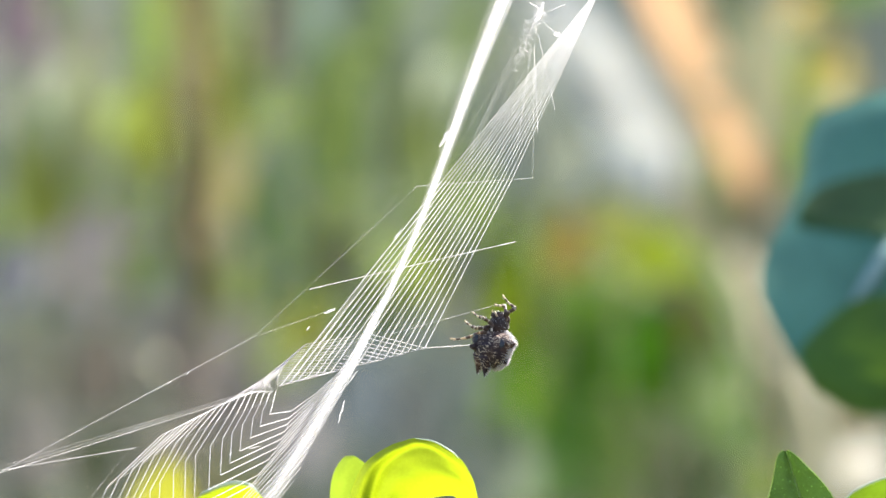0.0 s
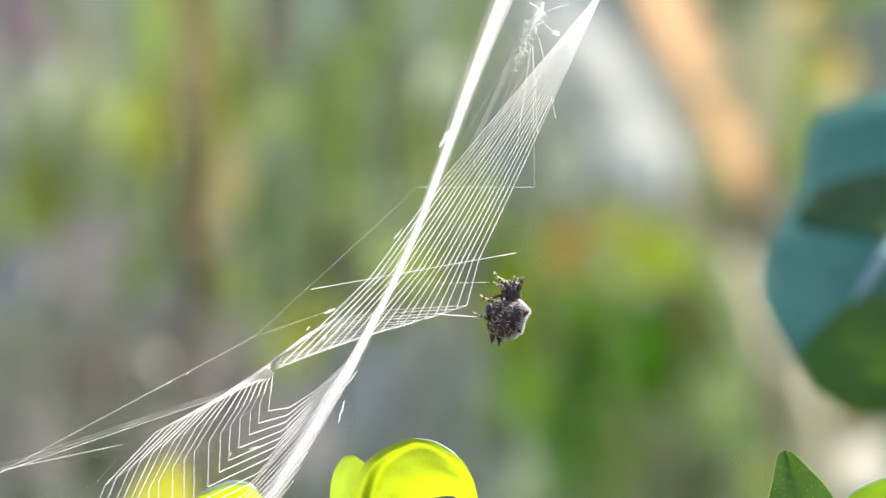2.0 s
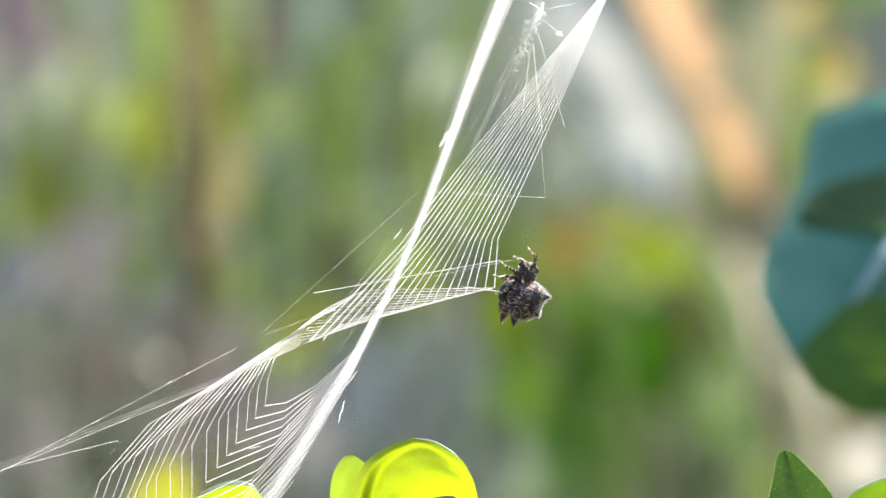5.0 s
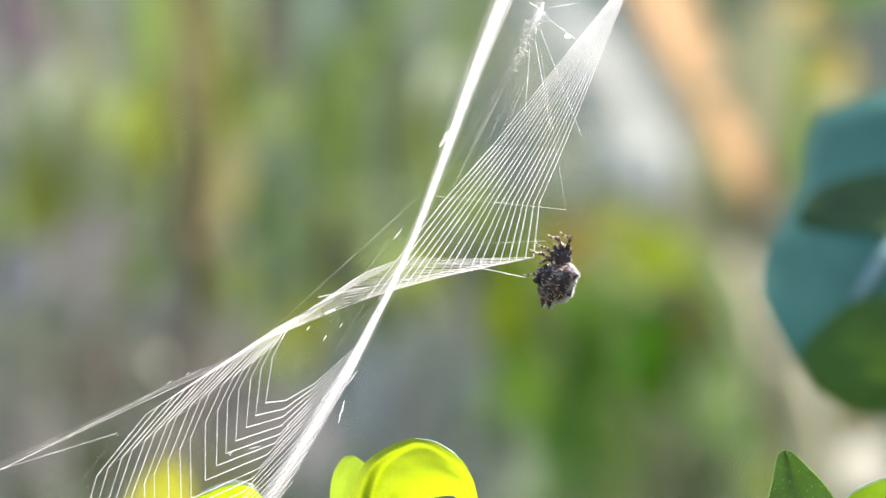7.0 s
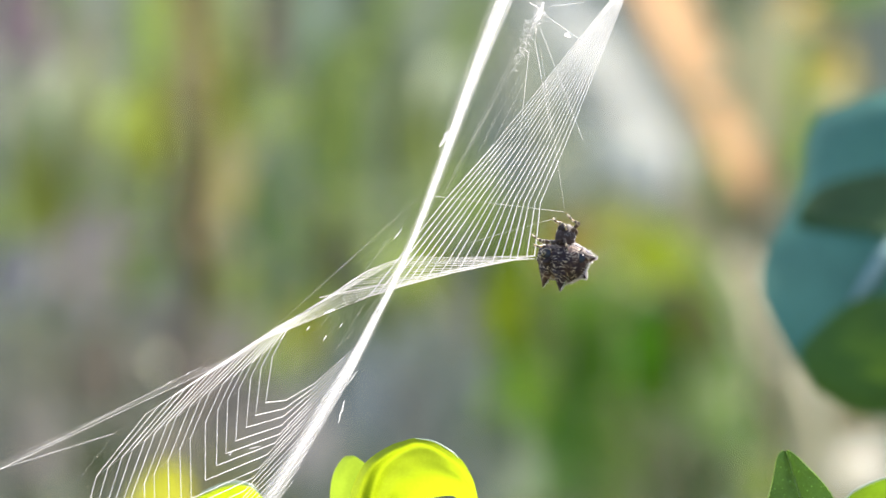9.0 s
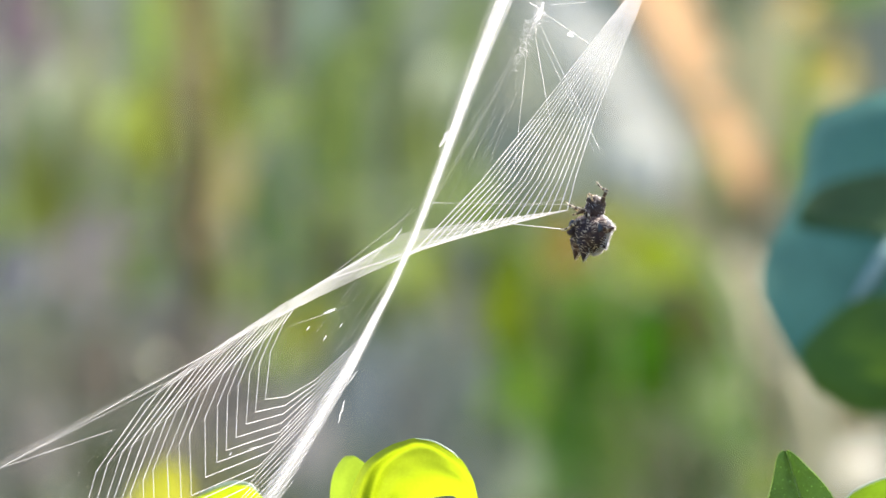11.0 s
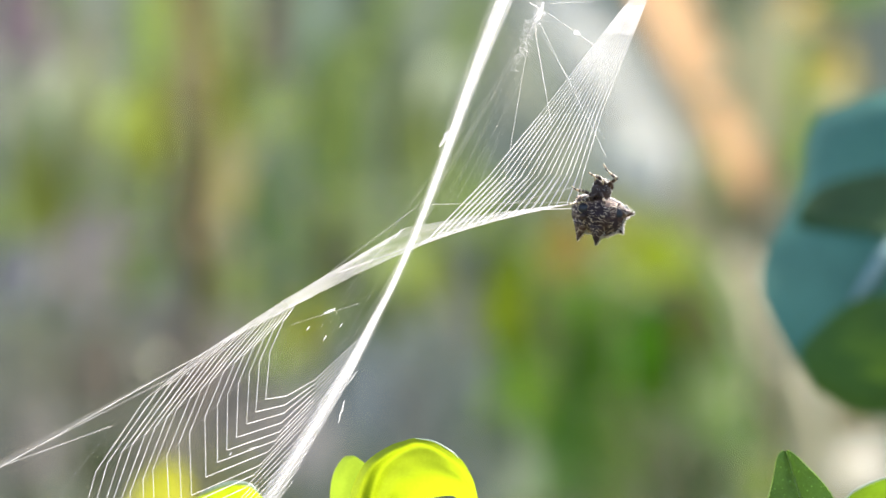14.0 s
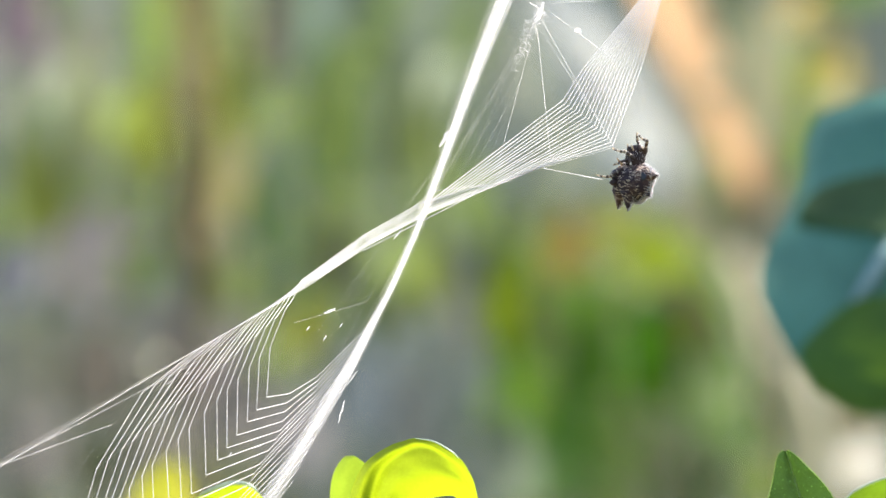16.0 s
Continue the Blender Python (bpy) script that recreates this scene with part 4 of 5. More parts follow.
    loose_line(web, "guy_line", [(0, -10, 842, 450, 596), (4.2, -10, 842, 450, 596), (6.3, -10, 838, 362, 652), (16, -10, 828, 350, 640)], 0.012, 0.5 * u, SILK_FINE)
    loose_line(web, "guy_line", [(0, 445, 598, 575, 553), (4.2, 446, 598, 575, 553), (6.3, 500, 585, 590, 548), (16, 520, 572, 650, 534)], 0.012, 0.5 * u, SILK_FAINT)
    # lines that the spider is drawing out or has yet to pass
    loose_line(web, "drawn_line", [(0, 752, 616, 842, 610), (0.5, 770, 586, 848, 584), (1.5, 775, 560, 842, 566), (3.5, 782, 545, 850, 546), (6.3, 846, 474, 926, 492), (8.2, 850, 474, 938, 490),
                                   (9, 880, 462, 946, 458), (11.3, 905, 386, 1005, 398), (12.5, 905, 384, 1015, 390), (14.5, 940, 368, 1018, 362),
                                   (15.3, 976, 331, 1054, 338), (15.5, 976, 325, 1058, 335), (16, 962, 298, 1066, 318)], -0.004, 0.7 * u, SILK)
    loose_line(web, "guide_line", [(0, 878, 540, 690, 592), (1, 868, 512, 740, 514), (2, 866, 500, 740, 502), (4.2, 868, 480, 690, 532), (6.3, 966, 428, 850, 430), (7.5, 966, 426, 850, 432),
                                   (8.5, 985, 388, 840, 430), (9.2, 985, 385, 820, 432), (11.3, 1002, 346, 900, 362), (14.5, 1012, 330, 900, 362), (15.5, 1077, 274, 985, 305), (16, 1083, 262, 960, 298)],
               -0.003, 0.3 * u, SILK_MID)
    loose_line(web, "cross_line", [(0, 548, 512, 912, 428), (1.5, 550, 512, 915, 446), (4.2, 550, 514, 908, 456), (5.2, 556, 520, 880, 462), (6.3, 562, 526, 860, 468),
                                   (9.2, 565, 527, 870, 464), (11.3, 595, 486, 860, 390), (14.5, 600, 482, 866, 386), (16, 640, 445, 900, 314)], -0.002, 0.8 * u, SILK)
    loose_line(web, "cross_line", [(0, 735, 330, 943, 315), (1.5, 738, 331, 947, 330), (4.2, 738, 333, 942, 338), (6.3, 776, 348, 1002, 370), (9.2, 764, 347, 1000, 376),
                                   (11.3, 762, 361, 1020, 360), (14.5, 762, 362, 1016, 358), (16, 768, 338, 905, 322)], -0.002, 0.45 * u, SILK_FINE)
    loose_line(web, "hanging_line", [(0, 946, 80, 943, 315), (1.5, 944, 80, 947, 330), (4.2, 938, 80, 942, 338), (6.3, 955, 80, 1002, 370), (9.2, 955, 78, 1000, 376),
                                     (11.3, 955, 60, 1060, 250), (16, 955, 50, 1085, 255)], 0.004, 0.4 * u, SILK_FAINT)
    loose_line(web, "upper_radius", [(0, 953, 62, 982, 196), (1.5, 956, 70, 984, 207), (4.2, 950, 62, 980, 214), (6.3, 956, 52, 1030, 242), (9.2, 956, 50, 1032, 248),
                                     (11.3, 957, 46, 1066, 268), (14.5, 956, 42, 1074, 278), (16, 960, 38, 1086, 260)], 0.002, 0.38 * u, SILK)
    loose_line(web, "upper_radius", [(0, 945, 84, 952, 235), (4.2, 940, 80, 950, 235), (6.3, 948, 74, 976, 232), (9.2, 946, 70, 976, 236), (12.5, 950, 65, 976, 222),
                                     (14.5, 948, 62, 976, 222), (16, 951, 52, 974, 276)], 0.002, 0.5 * u, SILK)
    loose_line(web, "upper_radius", [(0, 940, 85, 915, 262), (4.2, 938, 85, 914, 262), (6.3, 938, 90, 932, 190), (9.2, 936, 88, 920, 240), (12.5, 930, 84, 905, 330),
                                     (16, 938, 80, 880, 296)], 0.002, 0.45 * u, SILK_FINE)
    loose_line(web, "beaded_line", [(0, 960, 38, 1010, 84), (4.2, 956, 36, 1008, 86), (6.3, 970, 34, 1034, 82), (12.5, 970, 26, 1060, 86), (16, 972, 20, 1090, 108)], 0.003, 0.34 * u, SILK_FINE)
    loose_line(web, "beaded_line", [(0, 972, 20, 1000, 8), (16, 976, 4, 1060, 2)], 0.003, 0.45 * u, SILK_FINE)
    rl = random.Random(21)
    for k in range(12):
        a, b, c, d = (rl.uniform(-14, 14) for _ in range(4))
        g = rl.uniform(0, 9)
        loose_line(web, "faint_line", [(0, 900 + 6 * g + a, 96 + 5 * g, 812 + 6 * g + c, 262 + 6 * g + d), (4.2, 898 + 6 * g + a, 96 + 5 * g, 812 + 6 * g + c, 266 + 6 * g + d),
                                       (6.3, 905 + 5 * g + a, 100 + 4 * g, 790 + 9 * g + c, 330 - 3 * g + 2 * d), (12.5, 906 + 4 * g + a, 96 + 3 * g, 720 + 12 * g + c, 380 + d), (16, 906 + 4 * g + a, 96 + 3 * g, 730 + 12 * g + c, 360 + d)],
                   0.006, rl.uniform(0.10, 0.24) * u, SILK_FAINT, k)
    for k in range(7):
        g, c, d = rl.uniform(0, 7), rl.uniform(-12, 12), rl.uniform(-20, 20)
        loose_line(web, "faint_line", [(0, 600 + 9 * g, 560 - 12 * g, 520 + 8 * g + c, 660 - 9 * g), (6.3, 700 + 6 * g, 400 + 9 * g, 545 + 12 * g + c, 596 + 3 * g + d),
                                       (16, 760 + 3 * g, 300 + 6 * g, 545 + 14 * g + c, 600 + 4 * g + d)], 0.006, rl.uniform(0.12, 0.24) * u, SILK_FAINT, k + 40)

    # crumbs of old silk and plant fluff caught in the web
    def crumb(p, q, r, y=0.0, seed=0):
        rr = random.Random(seed)
        a, b = spot(*p, y), spot(*q, y)
        pts = [a.lerp(b, k / 5) + Vector((rr.uniform(-1, 1), rr.uniform(-1, 1), rr.uniform(-1, 1))) * r * u * 0.35 for k in range(6)]
        part("silk_crumb", tube_bm(pts, [r * u * 0.58 * w for w in (.35, .8, 1, .9, .7, .3)], 7), SILK_MID, web, "white crumb of old silk")
    for i, (p, q, r) in enumerate((((792, 232), (779, 262), 6), ((610, 710), (598, 750), 3), ((633, 656), (614, 682), 2), ((574, 553), (594, 548), 5),
                                   ((543, 585), (548, 578), 2.4), ((572, 604), (578, 594), 2), ((601, 580), (606, 572), 2), ((697, 424), (712, 404), 3),
                                   ((728, 428), (738, 420), 3), ((406, 806), (410, 800), 2.5), ((440, 795), (462, 790), 1.6), ((508, 762), (511, 748), 1.6),
                                   ((296, 680), (304, 674), 2.2), ((330, 664), (336, 658), 2), ((950, 34), (964, 6), 6), ((946, 40), (958, 26), 5))):
        crumb(p, q, r, 0.0, i)
    for rows in ([(0, 985, 62), (4.2, 982, 58), (6.3, 1003, 65), (9.2, 1003, 63), (12.5, 1015, 61), (16, 1022, 55)],):
        ob = part("bead", tube_bm([(-.0003, 0, 0), (-.0001, 0, .0001), (.0002, 0, 0), (.0004, 0, -.0002)], [.00005, .00025, .00025, .00005], 8), SILK_DENSE, web)
        MOVERS.append((ob, [(t, Matrix.Translation(spot(a, b, 0.003))) for t, a, b in rows]))
    bm = bmesh.new()
    rr = random.Random(9)
    for k in range(130):
        g = rr.random() ** 1.4
        c = Vector((961 - 52 * g + rr.uniform(-7, 7) * (1 - .4 * g), 8 + 112 * g + rr.uniform(-12, 12), 0))
        pts, w = [], Vector((rr.uniform(-1, .6), rr.uniform(-.4, 1.3), 0)).normalized()
        for j in range(7):
            pts.append(spot(c.x, c.y, 0.002 + rr.uniform(-.0005, .0005)))
            w = (w + Vector((rr.uniform(-.5, .5), rr.uniform(-.5, .5), 0))).normalized()
            c = c + w * rr.uniform(1.4, 3.4) * (1.25 - .5 * g)
        tube_bm(pts, [u * rr.uniform(.15, .42) * (1.2 - .7 * g) * q for q in (.5, .9, 1, 1, .9, .7, .3)], 4, bm)
    tagged(part("fluff", bm, SILK_DENSE, web, "tangled white tuft of old silk"), kind="stuff")
    return web


build_web()


# ---- the spider ----
def build_spider():
    sp = tagged(new("spiny_spider"), "dark brown spiny-backed spider with pale specks, hanging head up", "spider")
    line = [(0, .22), (1.2, .18), (2.4, -.05), (3.25, -.5), (3.4, -1.5), (3.2, -2.6), (2.3, -3.35), (1.15, -3.9), (0, -3.65)]
    line = line + [(-x, z) for x, z in line[-2:0:-1]]
    n, rings = len(line) * 4, 14
    closed = curve_points([(x, 0, z) for x, z in line + line[:1]], 4)[:n]
    bm, c = bmesh.new(), Vector((0, 0, -1.8))
    layers = []
    for face, depth in ((-1, 2.6), (1, 0.95)):
        rows = []
        for k in range(rings + 1):
            rho = math.sin(math.pi / 2 * k / rings)
            row = []
            for p in closed:
                q = c + (p - c) * rho
                h = depth * math.sqrt(max(0, 1 - rho ** (2.0 if face < 0 else 3.0)))
                lump = 0.10 * noise.noise(q * 1.5 + Vector((0, face * 3, 0))) + 0.05 * noise.noise(q * 4)
                row.append(bm.verts.new(Vector((q.x, face * h * (1 + lump) + 0.6, q.z + 0.12 * lump)) * MM))
            rows.append(row)
        layers.append(rows)
        for a, b in zip(rows, rows[1:]):
            for j in range(n):
                quad = (a[j], a[(j + 1) % n], b[(j + 1) % n], b[j])
                bm.faces.new(quad if face < 0 else quad[::-1]).material_index = 0 if face < 0 else 1
    bmesh.ops.remove_doubles(bm, verts=bm.verts, dist=2e-6)
    bmesh.ops.recalc_face_normals(bm, faces=bm.faces)
    abdomen = part("abdomen", bm, [ABDOMEN, BACK], sp, "dark abdomen with pale specks and downy pale back")

    THORNS = []
    for sx in (-1, 1):
        for base, tip, r in (((2.5, 0.4, -0.9), (4.35, 0.9, -0.6), 1.05), ((2.4, 0.4, -2.2), (3.55, 0.9, -3.0), 0.9), ((1.1, -0.65, -2.9), (1.35, -0.4, -5.05), 1.0)):
            b, t = Vector(base), Vector(tip)
            if sx < 0 and t.x > 4:
                t = Vector((3.5, 0.7, -1.5))      # this spine is worn down
            THORNS.append((Vector((b.x * sx, b.y, b.z)), Vector((t.x * sx, t.y, t.z)), r))
            pts = [b.lerp(t, k / 6) + Vector((0, 0, -0.10 * math.sin(math.pi * k / 6))) for k in range(7)]
            pts = [Vector((p.x * sx, p.y, p.z)) * MM for p in pts]
            part("spine", tube_bm(pts, [r * MM * q for q in (1.0, .82, .63, .45, .29, .16, .03)], 12), ABDOMEN, abdomen, "sharp dark spine")
    # dark round muscle pits and the spinnerets
    def skin(x, z):
        """The depth of the belly's skin at a place."""
        q = Vector((x, 0, z)) - c
        way = q.normalized()
        edge = max((p - c).length for p in closed if (p - c).normalized().dot(way) > 0.97)
        at = Vector((x, 0, z))
        lump = 0.10 * noise.noise(at * 1.5 + Vector((0, -3, 0))) + 0.05 * noise.noise(at * 4)
        return 0.6 - 2.6 * math.sqrt(max(0, 1 - (q.length / edge) ** 2)) * (1 + lump)
    for x, z, wide, tall, turn in ((-0.35, -1.45, 0.6, 0.56, 0), (3.1, -1.05, 0.62, 0.46, 16)):
        m = Matrix.Translation(Vector((x, skin(x, z) - 0.08 if x < 0 else -0.36, z)) * MM) @ pose(0, 0, 0, 0, turn, 12 if x < 0 else 22)
        bm = bmesh.new()
        bmesh.ops.create_uvsphere(bm, u_segments=18, v_segments=10, radius=MM)
        bmesh.ops.scale(bm, vec=(wide, 0.3 if x < 0 else 0.12, tall), verts=bm.verts)
        bmesh.ops.transform(bm, matrix=m, verts=bm.verts)
        part("pit", bm, PIT, abdomen, "blue-black shining pit")
        if x > 0:
            continue
        ring = [m @ (Vector((wide * 1.04 * math.cos(a), 0, tall * 1.04 * math.sin(a))) * MM) for a in (2 * math.pi * k / 20 for k in range(21))]
        part("ring", tube_bm(ring, [0.032 * MM * (1 + 0.6 * math.sin(k * 2.3)) for k in range(21)], 5, caps=False), PALE_BAND, abdomen, "thin pale ring round the pit")
    bm = tube_bm([Vector(p) * MM for p in ((0, -1.8, -2.2), (0, -2.3, -2.35), (0, -2.6, -2.4))], [.42 * MM, .33 * MM, .12 * MM], 10)
    part("spinneret", bm, CUTICLE, abdomen)
    # pale bristles round the edge, which catch the sun
    rng = random.Random(5)
    bm = bmesh.new()
    for k in range(2600):
        p = closed[rng.randrange(n)]
        out = (p - c).normalized()
        y = rng.uniform(0.35, 1.5)
        s = c + (p - c) * max(0.05, 1 - ((y - .6) / (0.95 if y > .6 else 2.6)) ** 2) ** (1 / 3 if y > .6 else 0.5) * 1.01
        s = Vector((s.x, y, s.z))
        way = (out + Vector((rng.uniform(-.4, .4), rng.uniform(-.5, .5), rng.uniform(-.4, .4)))).normalized()
        tube_bm([s * MM, (s + way * rng.uniform(.10, .30)) * MM], [0.056 * MM, 0.014 * MM], 3, bm)
    for a, b, r in THORNS:
        for _ in range(170):
            f = rng.random() ** 1.5 * 0.9
            q = Vector((rng.gauss(0, 1), rng.gauss(0, 1), rng.gauss(0, 1))).normalized()
            q.y = abs(q.y) * 0.8 + 0.15
            q.normalize()
            s = a.lerp(b, f) + q * r * (1 - f) * 0.95
            tube_bm([s * MM, (s + (q + (b - a).normalized() * 0.6) * rng.uniform(.08, .26)) * MM], [0.048 * MM, 0.012 * MM], 3, bm)
    tagged(part("bristles", bm, HAIR, abdomen, "fringe of short pale bristles"), kind="stuff")

    # head and chest
    bm = bmesh.new()
    bmesh.ops.create_uvsphere(bm, u_segments=28, v_segments=18, radius=1.0)
    for v in bm.verts:
        q = v.co
        w = 1.0 if q.z < 0.2 else 1.0 - 0.28 * (q.z - 0.2)
        v.co = Vector((q.x * 1.12 * w, q.y * 1.1 - .2, q.z * 1.45 + 0.75)) * MM * (1 + 0.06 * noise.noise(q * 3))
    chest = part("cephalothorax", bm, CUTICLE, sp, "dark hairy head and chest")
    bm = bmesh.new()
    for k in range(330):
        q = Vector((rng.gauss(0, 1), rng.gauss(0, 1), rng.gauss(0, 1))).normalized()
        s = Vector((q.x * 1.08, q.y * 1.05 - .2, q.z * 1.4 + .75))
        way = (q + Vector((rng.uniform(-.5, .5), rng.uniform(-.5, .5), rng.uniform(0, .8)))).normalized()
        tube_bm([s * MM, (s + way * rng.uniform(.08, .26)) * MM], [0.022 * MM, 0.008 * MM], 3, bm)
    tagged(part("down", bm, HAIR, chest, "short pale hairs"), kind="stuff")
    for x, y, z, r in ((-.25, -.6, 1.85, .11), (.25, -.6, 1.85, .11), (-.55, -.4, 1.75, .09), (.55, -.4, 1.75, .09)):
        bm = bmesh.new()
        bmesh.ops.create_uvsphere(bm, u_segments=8, v_segments=6, radius=r * MM)
        bmesh.ops.translate(bm, vec=Vector((x, y, z)) * MM, verts=bm.verts)
        part("eye", bm, CUTICLE, chest)
    for sx in (-1, 1):
        part("fang_base", tube_bm([Vector(p) * MM for p in ((.25 * sx, -.7, 1.3), (.27 * sx, -1.1, 1.6), (.22 * sx, -1.2, 1.85))], [.26 * MM, .28 * MM, .1 * MM], 10), CUTICLE, chest)
        part("palp", tube_bm([Vector(p) * MM for p in ((.45 * sx, -.7, 1.4), (.6 * sx, -1.1, 1.8), (.4 * sx, -1.3, 2.1))], [.11 * MM, .11 * MM, .06 * MM], 8), PALE_BAND, chest)

    # three legs stay folded against the head and the belly
    folded = [
        ("folded_leg", [(.4, .4, 1.1), (.8, .5, 1.5), (.6, .3, 1.9), (.1, .1, 2.1), (-.4, .0, 2.0)], .15),
        ("folded_leg", [(.4, -.6, .5), (.9, -1.2, .5), (1.4, -1.3, .1), (1.7, -1.2, -.4), (1.6, -1.3, -.8)], .15),
        ("folded_leg", [(.2, -.8, .3), (.5, -1.7, .2), (.1, -2.1, -.2), (-.6, -2.15, -.35), (-1.2, -2.0, -.45)], .15),
    ]
    for name, pts, r in folded:
        smooth = curve_points([Vector(p) * MM for p in pts], 4)
        m = len(smooth)
        radii = [1.2 * r * MM * (1 - 0.5 * k / (m - 1)) * (1.12 if k % 4 == 2 else 0.94) for k in range(m)]
        part(name, tube_bm(smooth, radii, 8, mats=[1 if k % 8 in (0, 1, 5) and k > 5 else 0 for k in range(m - 1)]), [LEG_DARK, LEG_PALE], sp, "folded banded leg")
    return sp


def leg_piece(name, length, r0, r1, bands, bow, parent, label, seed):
    """A stiff leg joint along +z with rings of dark and pale and short bristles."""
    n = 16
    line = [Vector((0, bow * length * math.sin(math.pi * k / n), length * k / n)) for k in range(n + 1)]
    radii = [(r0 + (r1 - r0) * k / n) * (1 + 0.12 * math.sin(2 * math.pi * k / n * 1.5)) for k in range(n + 1)]
    bm = tube_bm(line, radii, 8, mats=[1 if any(a <= k / n < b for a, b in bands) else 0 for k in range(n)])
    rr = random.Random(seed)
    for _ in range(22):
        k = rr.randrange(1, n)
        way = Vector((rr.uniform(-1, 1), rr.uniform(-1, 1), rr.uniform(-.2, .9))).normalized()
        tube_bm([line[k], line[k] + way * rr.uniform(.16, .34) * MM], [0.014 * MM, 0.005 * MM], 3, bm, [2])
    return part(name, bm, [LEG_DARK, LEG_PALE, HAIR], parent, label)


SPIDER = build_spider()
# second, place of the waist on the plan grid, turn about the upright, lean
SPIDER_PATH = [(0, 882, 588, -72, 18), (0.5, 894, 563, -75, 17), (1, 897, 553, -76, 17), (1.5, 900, 542, -78, 17), (2, 904, 533, -72, 15), (2.5, 903, 528, -68, 18), (3, 900, 521, -68, 23),
               (3.5, 898, 521, -66, 25), (4, 892, 518, -57, 26), (4.2, 892, 517, -53, 26), (5.2, 945, 495, -62, 18), (6.3, 996, 475, -76, 17), (6.5, 996, 471, -76, 17), (7, 993, 469, -74, 15),
               (7.5, 1000, 463, -60, 10), (8, 1004, 445, -58, 15), (8.5, 1002, 436, -54, 14), (9, 1000, 433, -46, 14), (9.2, 997, 433, -40, 14), (10.2, 1030, 408, -52, 16), (11.3, 1054, 379, -72, 15),
               (11.5, 1054, 377, -71, 15), (12, 1058, 370, -58, 16), (12.5, 1063, 363, -47, 15), (13, 1066, 358, -44, 15), (13.5, 1066, 356, -43, 15), (14, 1063, 352, -40, 15), (14.5, 1068, 348, -25, 15),
               (14.7, 1075, 341, -25, 15), (14.9, 1084, 336, -27, 16), (15.1, 1087, 330, -34, 18), (15.3, 1102, 320, -52, 22), (15.5, 1106, 317, -58, 20), (16, 1125, 293, -67, 12)]


def spider_pose(u, v, turn, lean):
    p = spot(u, v, -0.006)
    return Matrix.Translation(p) @ pose(0, 0, 0, 0, lean, 0) @ pose(0, 0, 0, 0, 0, turn)


# Where each walking leg has its hip, knee and foot, by the second, on the plan grid.
LEG_TIMES = (0, 1, 2, 3, 4, 6.5, 7.5, 8.5, 9.2, 11.5, 12.5, 13.5, 14.5, 15, 15.5, 16)
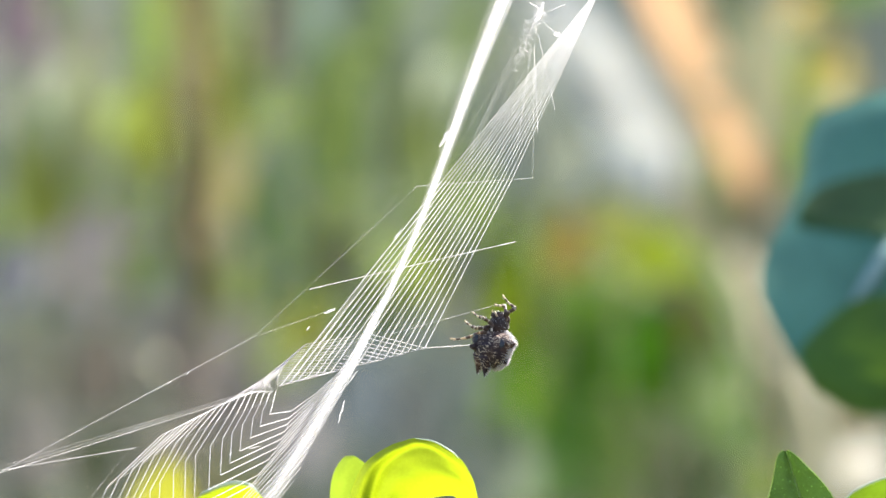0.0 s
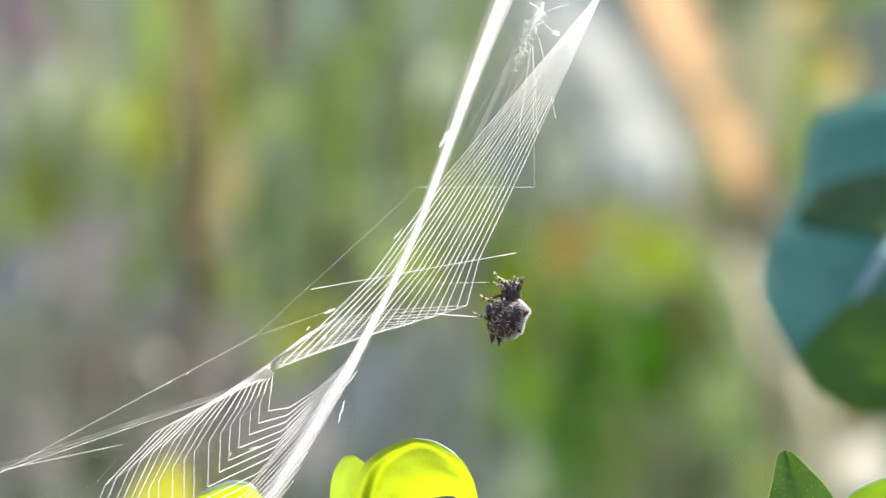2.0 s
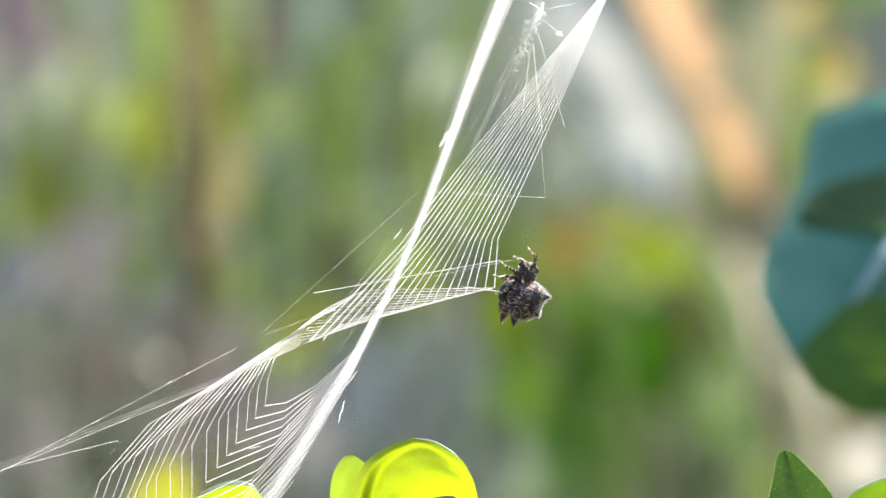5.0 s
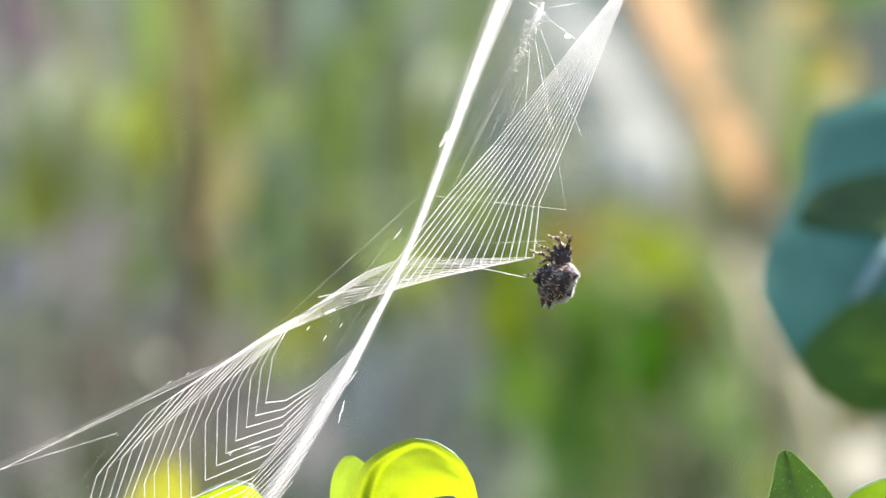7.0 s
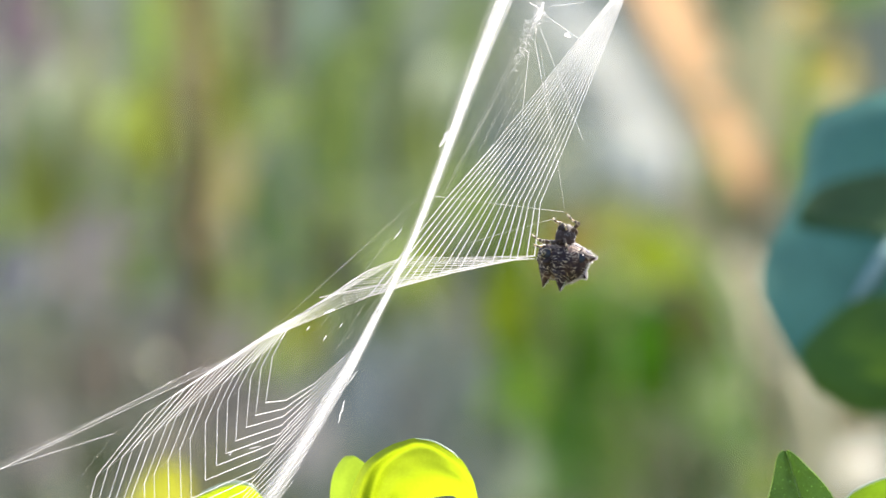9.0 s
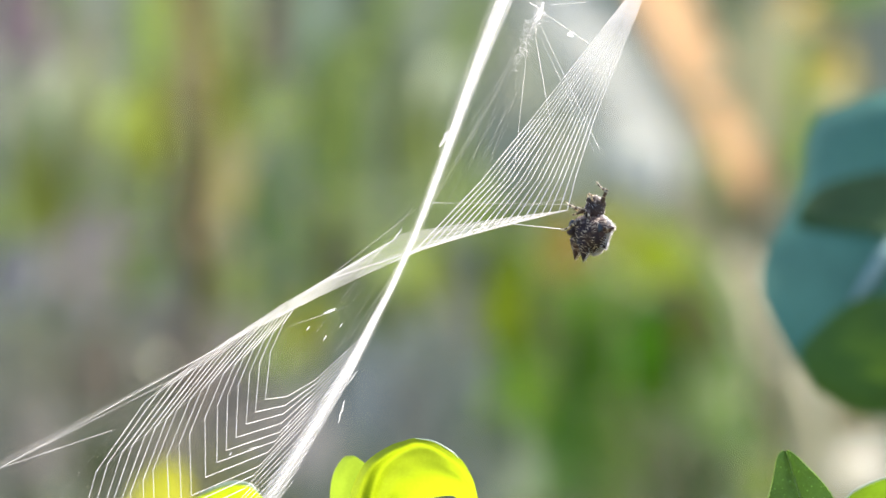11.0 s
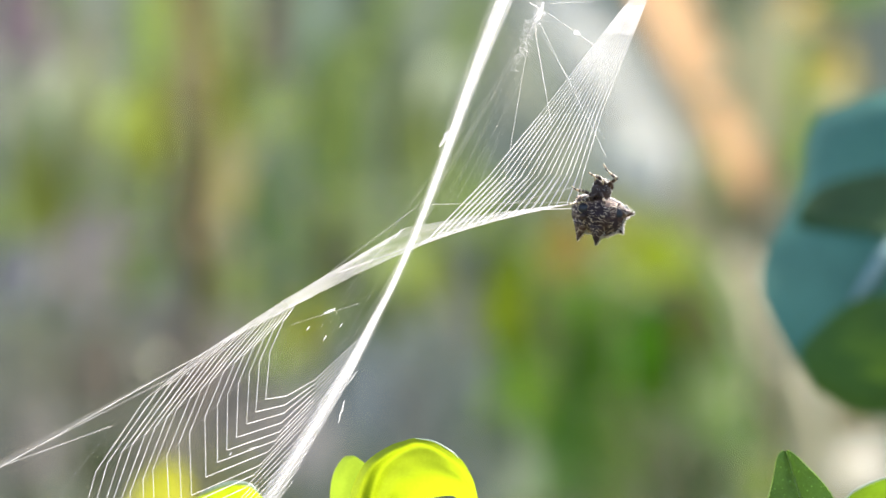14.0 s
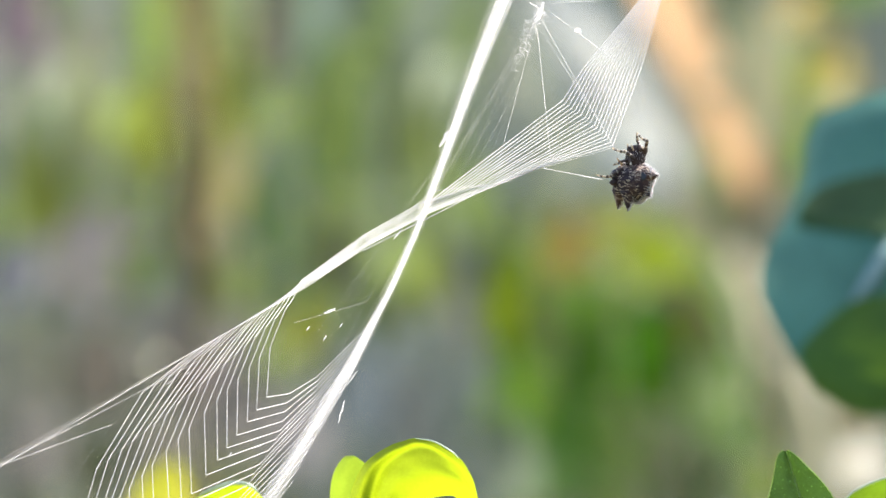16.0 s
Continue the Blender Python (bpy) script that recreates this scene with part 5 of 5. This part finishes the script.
LEGS = {
    "front_leg": [[(893, 560, 914, 545, 890, 522), (908, 524, 925, 512, 906, 492), (918, 512, 926, 493, 909, 489), (916, 498, 917, 476, 909, 459), (909, 493, 912, 472, 901, 459),
                   (1006, 443, 1016, 424, 995, 406), (1012, 434, 1015, 412, 998, 411), (1014, 416, 1024, 398, 1005, 381), (1010, 412, 1022, 396, 1002, 380), (1068, 350, 1075, 328, 1058, 311)],
                  [(1074, 340, 1085, 323, 1056, 301), (1080, 336, 1094, 323, 1066, 295), (1083, 322, 1097, 310, 1077, 285), (1097, 303, 1098, 280, 1087, 259), (1118, 286, 1124, 264, 1106, 257), (1142, 270, 1145, 250, 1128, 235)]],
    "second_leg": [[(896, 556, 893, 541, 875, 539), (908, 522, 911, 511, 896, 507), (897, 515, 888, 497, 874, 481), (897, 502, 888, 486, 875, 474), (890, 497, 880, 479, 865, 467),
                    (1003, 444, 999, 430, 981, 429), (998, 432, 985, 410, 966, 398), (1010, 418, 996, 400, 980, 391), (1004, 413, 990, 395, 974, 386), (1063, 353, 1060, 341, 1046, 336)],
                   [(1066, 339, 1050, 325, 1030, 319), (1078, 335, 1063, 320, 1048, 312), (1078, 320, 1061, 305, 1044, 299), (1090, 304, 1083, 290, 1086, 276), (1110, 290, 1098, 276, 1084, 268), (1134, 266, 1129, 250, 1127, 236)]],
    "third_leg": [[(870, 574, 855, 563, 836, 552), (890, 526, 880, 516, 867, 512), (892, 516, 887, 506, 873, 499), (889, 508, 879, 498, 867, 486), (877, 503, 868, 495, 857, 482),
                   (982, 456, 965, 444, 941, 433), (986, 442, 975, 430, 960, 419), (984, 433, 965, 430, 948, 414), (980, 431, 958, 428, 937, 417), (1049, 372, 1030, 360, 1002, 346)],
                  [(1050, 351, 1035, 342, 1018, 333), (1052, 351, 1036, 341, 1020, 330), (1054, 344, 1035, 336, 1012, 330), (1072, 323, 1058, 315, 1036, 308), (1098, 296, 1090, 285, 1077, 274), (1122, 281, 1105, 269, 1083, 262)]],
    "long_leg": [[(862, 588, 835, 595, 791, 600), (870, 553, 850, 541, 826, 535), (884, 541, 868, 532, 849, 521), (884, 522, 868, 516, 860, 510), (880, 508, 856, 511, 834, 509),
                  (974, 467, 958, 456, 936, 448), (984, 449, 968, 437, 948, 431), (986, 442, 968, 443, 952, 453), (982, 438, 962, 432, 938, 425), (1054, 381, 1040, 368, 1014, 351)],
                 [(1044, 358, 1018, 365, 1013, 380), (1042, 355, 1019, 364, 1016, 378), (1054, 350, 1030, 346, 1006, 345), (1074, 333, 1055, 328, 1030, 319), (1090, 304, 1066, 297, 1026, 295), (1114, 297, 1104, 291, 1092, 280)]],
    "hind_leg": [[(864, 583, 842, 581, 822, 567), (867, 564, 848, 563, 829, 570), (882, 553, 857, 561, 838, 553), (884, 541, 862, 540, 843, 537), (882, 516, 862, 526, 851, 541),
                  (970, 472, 956, 491, 926, 486), (974, 466, 956, 470, 937, 483), (982, 446, 962, 449, 952, 463), (984, 441, 960, 449, 946, 456), (1037, 383, 1018, 388, 994, 402)],
                 [(1052, 356, 1036, 360, 1022, 369), (1052, 355, 1036, 359, 1022, 366), (1054, 352, 1036, 351, 1020, 353), (1074, 339, 1050, 341, 1024, 346), (1090, 316, 1068, 321, 1047, 318), (1102, 300, 1081, 312, 1056, 310)]],
}


def waist_at(t):
    for a, b in zip(SPIDER_PATH, SPIDER_PATH[1:]):
        if t <= b[0]:
            w = (t - a[0]) / (b[0] - a[0])
            return [p + (q - p) * w for p, q in zip(a[1:], b[1:])]
    return list(SPIDER_PATH[-1][1:])


def leg_rows(places):
    """The joints of one leg by the second, taken from the waist."""
    rows = []
    for t, p in zip(LEG_TIMES, places):
        u, v = waist_at(t)[:2]
        rows.append((t, *[q - (u if k % 2 == 0 else v) for k, q in enumerate(p)]))
    return rows


def joint_from(a, b, length, side):
    """Where a joint of fixed length ends that starts at a and is seen to reach b; the rest of its length goes towards or away from the lens."""
    flat = Vector((b.x - a.x, 0, b.z - a.z))
    if flat.length > length * 0.98:
        flat *= length * 0.98 / flat.length
    return a + flat + Vector((0, side * math.sqrt(length ** 2 - flat.length ** 2), 0))


LEG_KEYS = []


def build_legs():
    times = sorted({t for t, *_ in SPIDER_PATH} | set(LEG_TIMES))
    for k, (name, halves) in enumerate(LEGS.items()):
        rows = leg_rows(halves[0] + halves[1])
        femur = max(math.dist(r[1:3], r[3:5]) for r in rows) * unit() * 0.96
        shin = sorted(math.dist(r[3:5], r[5:7]) for r in rows)[-2] * unit() * 1.02
        leg = leg_piece(name, femur, 0.24 * MM, 0.17 * MM, [(0.4, 0.5), (0.84, 1.1)], 0.05, SPIDER, "banded dark and pale bristly leg", k)
        foot = leg_piece("shin", shin, 0.18 * MM, 0.07 * MM, [(0.0, 0.08), (0.3, 0.52), (0.72, 1.1)], -0.07, leg, "slender pale-ringed end of the leg", k + 20)
        upper, lower = [], []
        for t in times:
            u, v, turn, lean = waist_at(t)
            d = between(rows, t)
            near = -0.0065 - 0.0004 * (k % 3)
            hip, knee, tip = (spot(u + d[2 * j], v + d[2 * j + 1], near) for j in range(3))
            knee = joint_from(hip, knee, femur, -1 if k % 2 == 0 else 1)
            tip = joint_from(knee, tip, shin, 1 if k % 2 == 0 else -1)
            a, b = lay(hip, knee), lay(knee, tip)
            upper.append((t, spider_pose(u, v, turn, lean).inverted() @ a))
            lower.append((t, a.inverted() @ b))
        LEG_KEYS.extend(((leg, upper), (foot, lower)))


build_legs()


def motions():
    for ob, rows in MOVERS + LEG_KEYS:
        walk(ob, rows)
    walk(SPIDER, [(t, spider_pose(u, v, turn, lean)) for t, u, v, turn, lean in SPIDER_PATH])


motions()
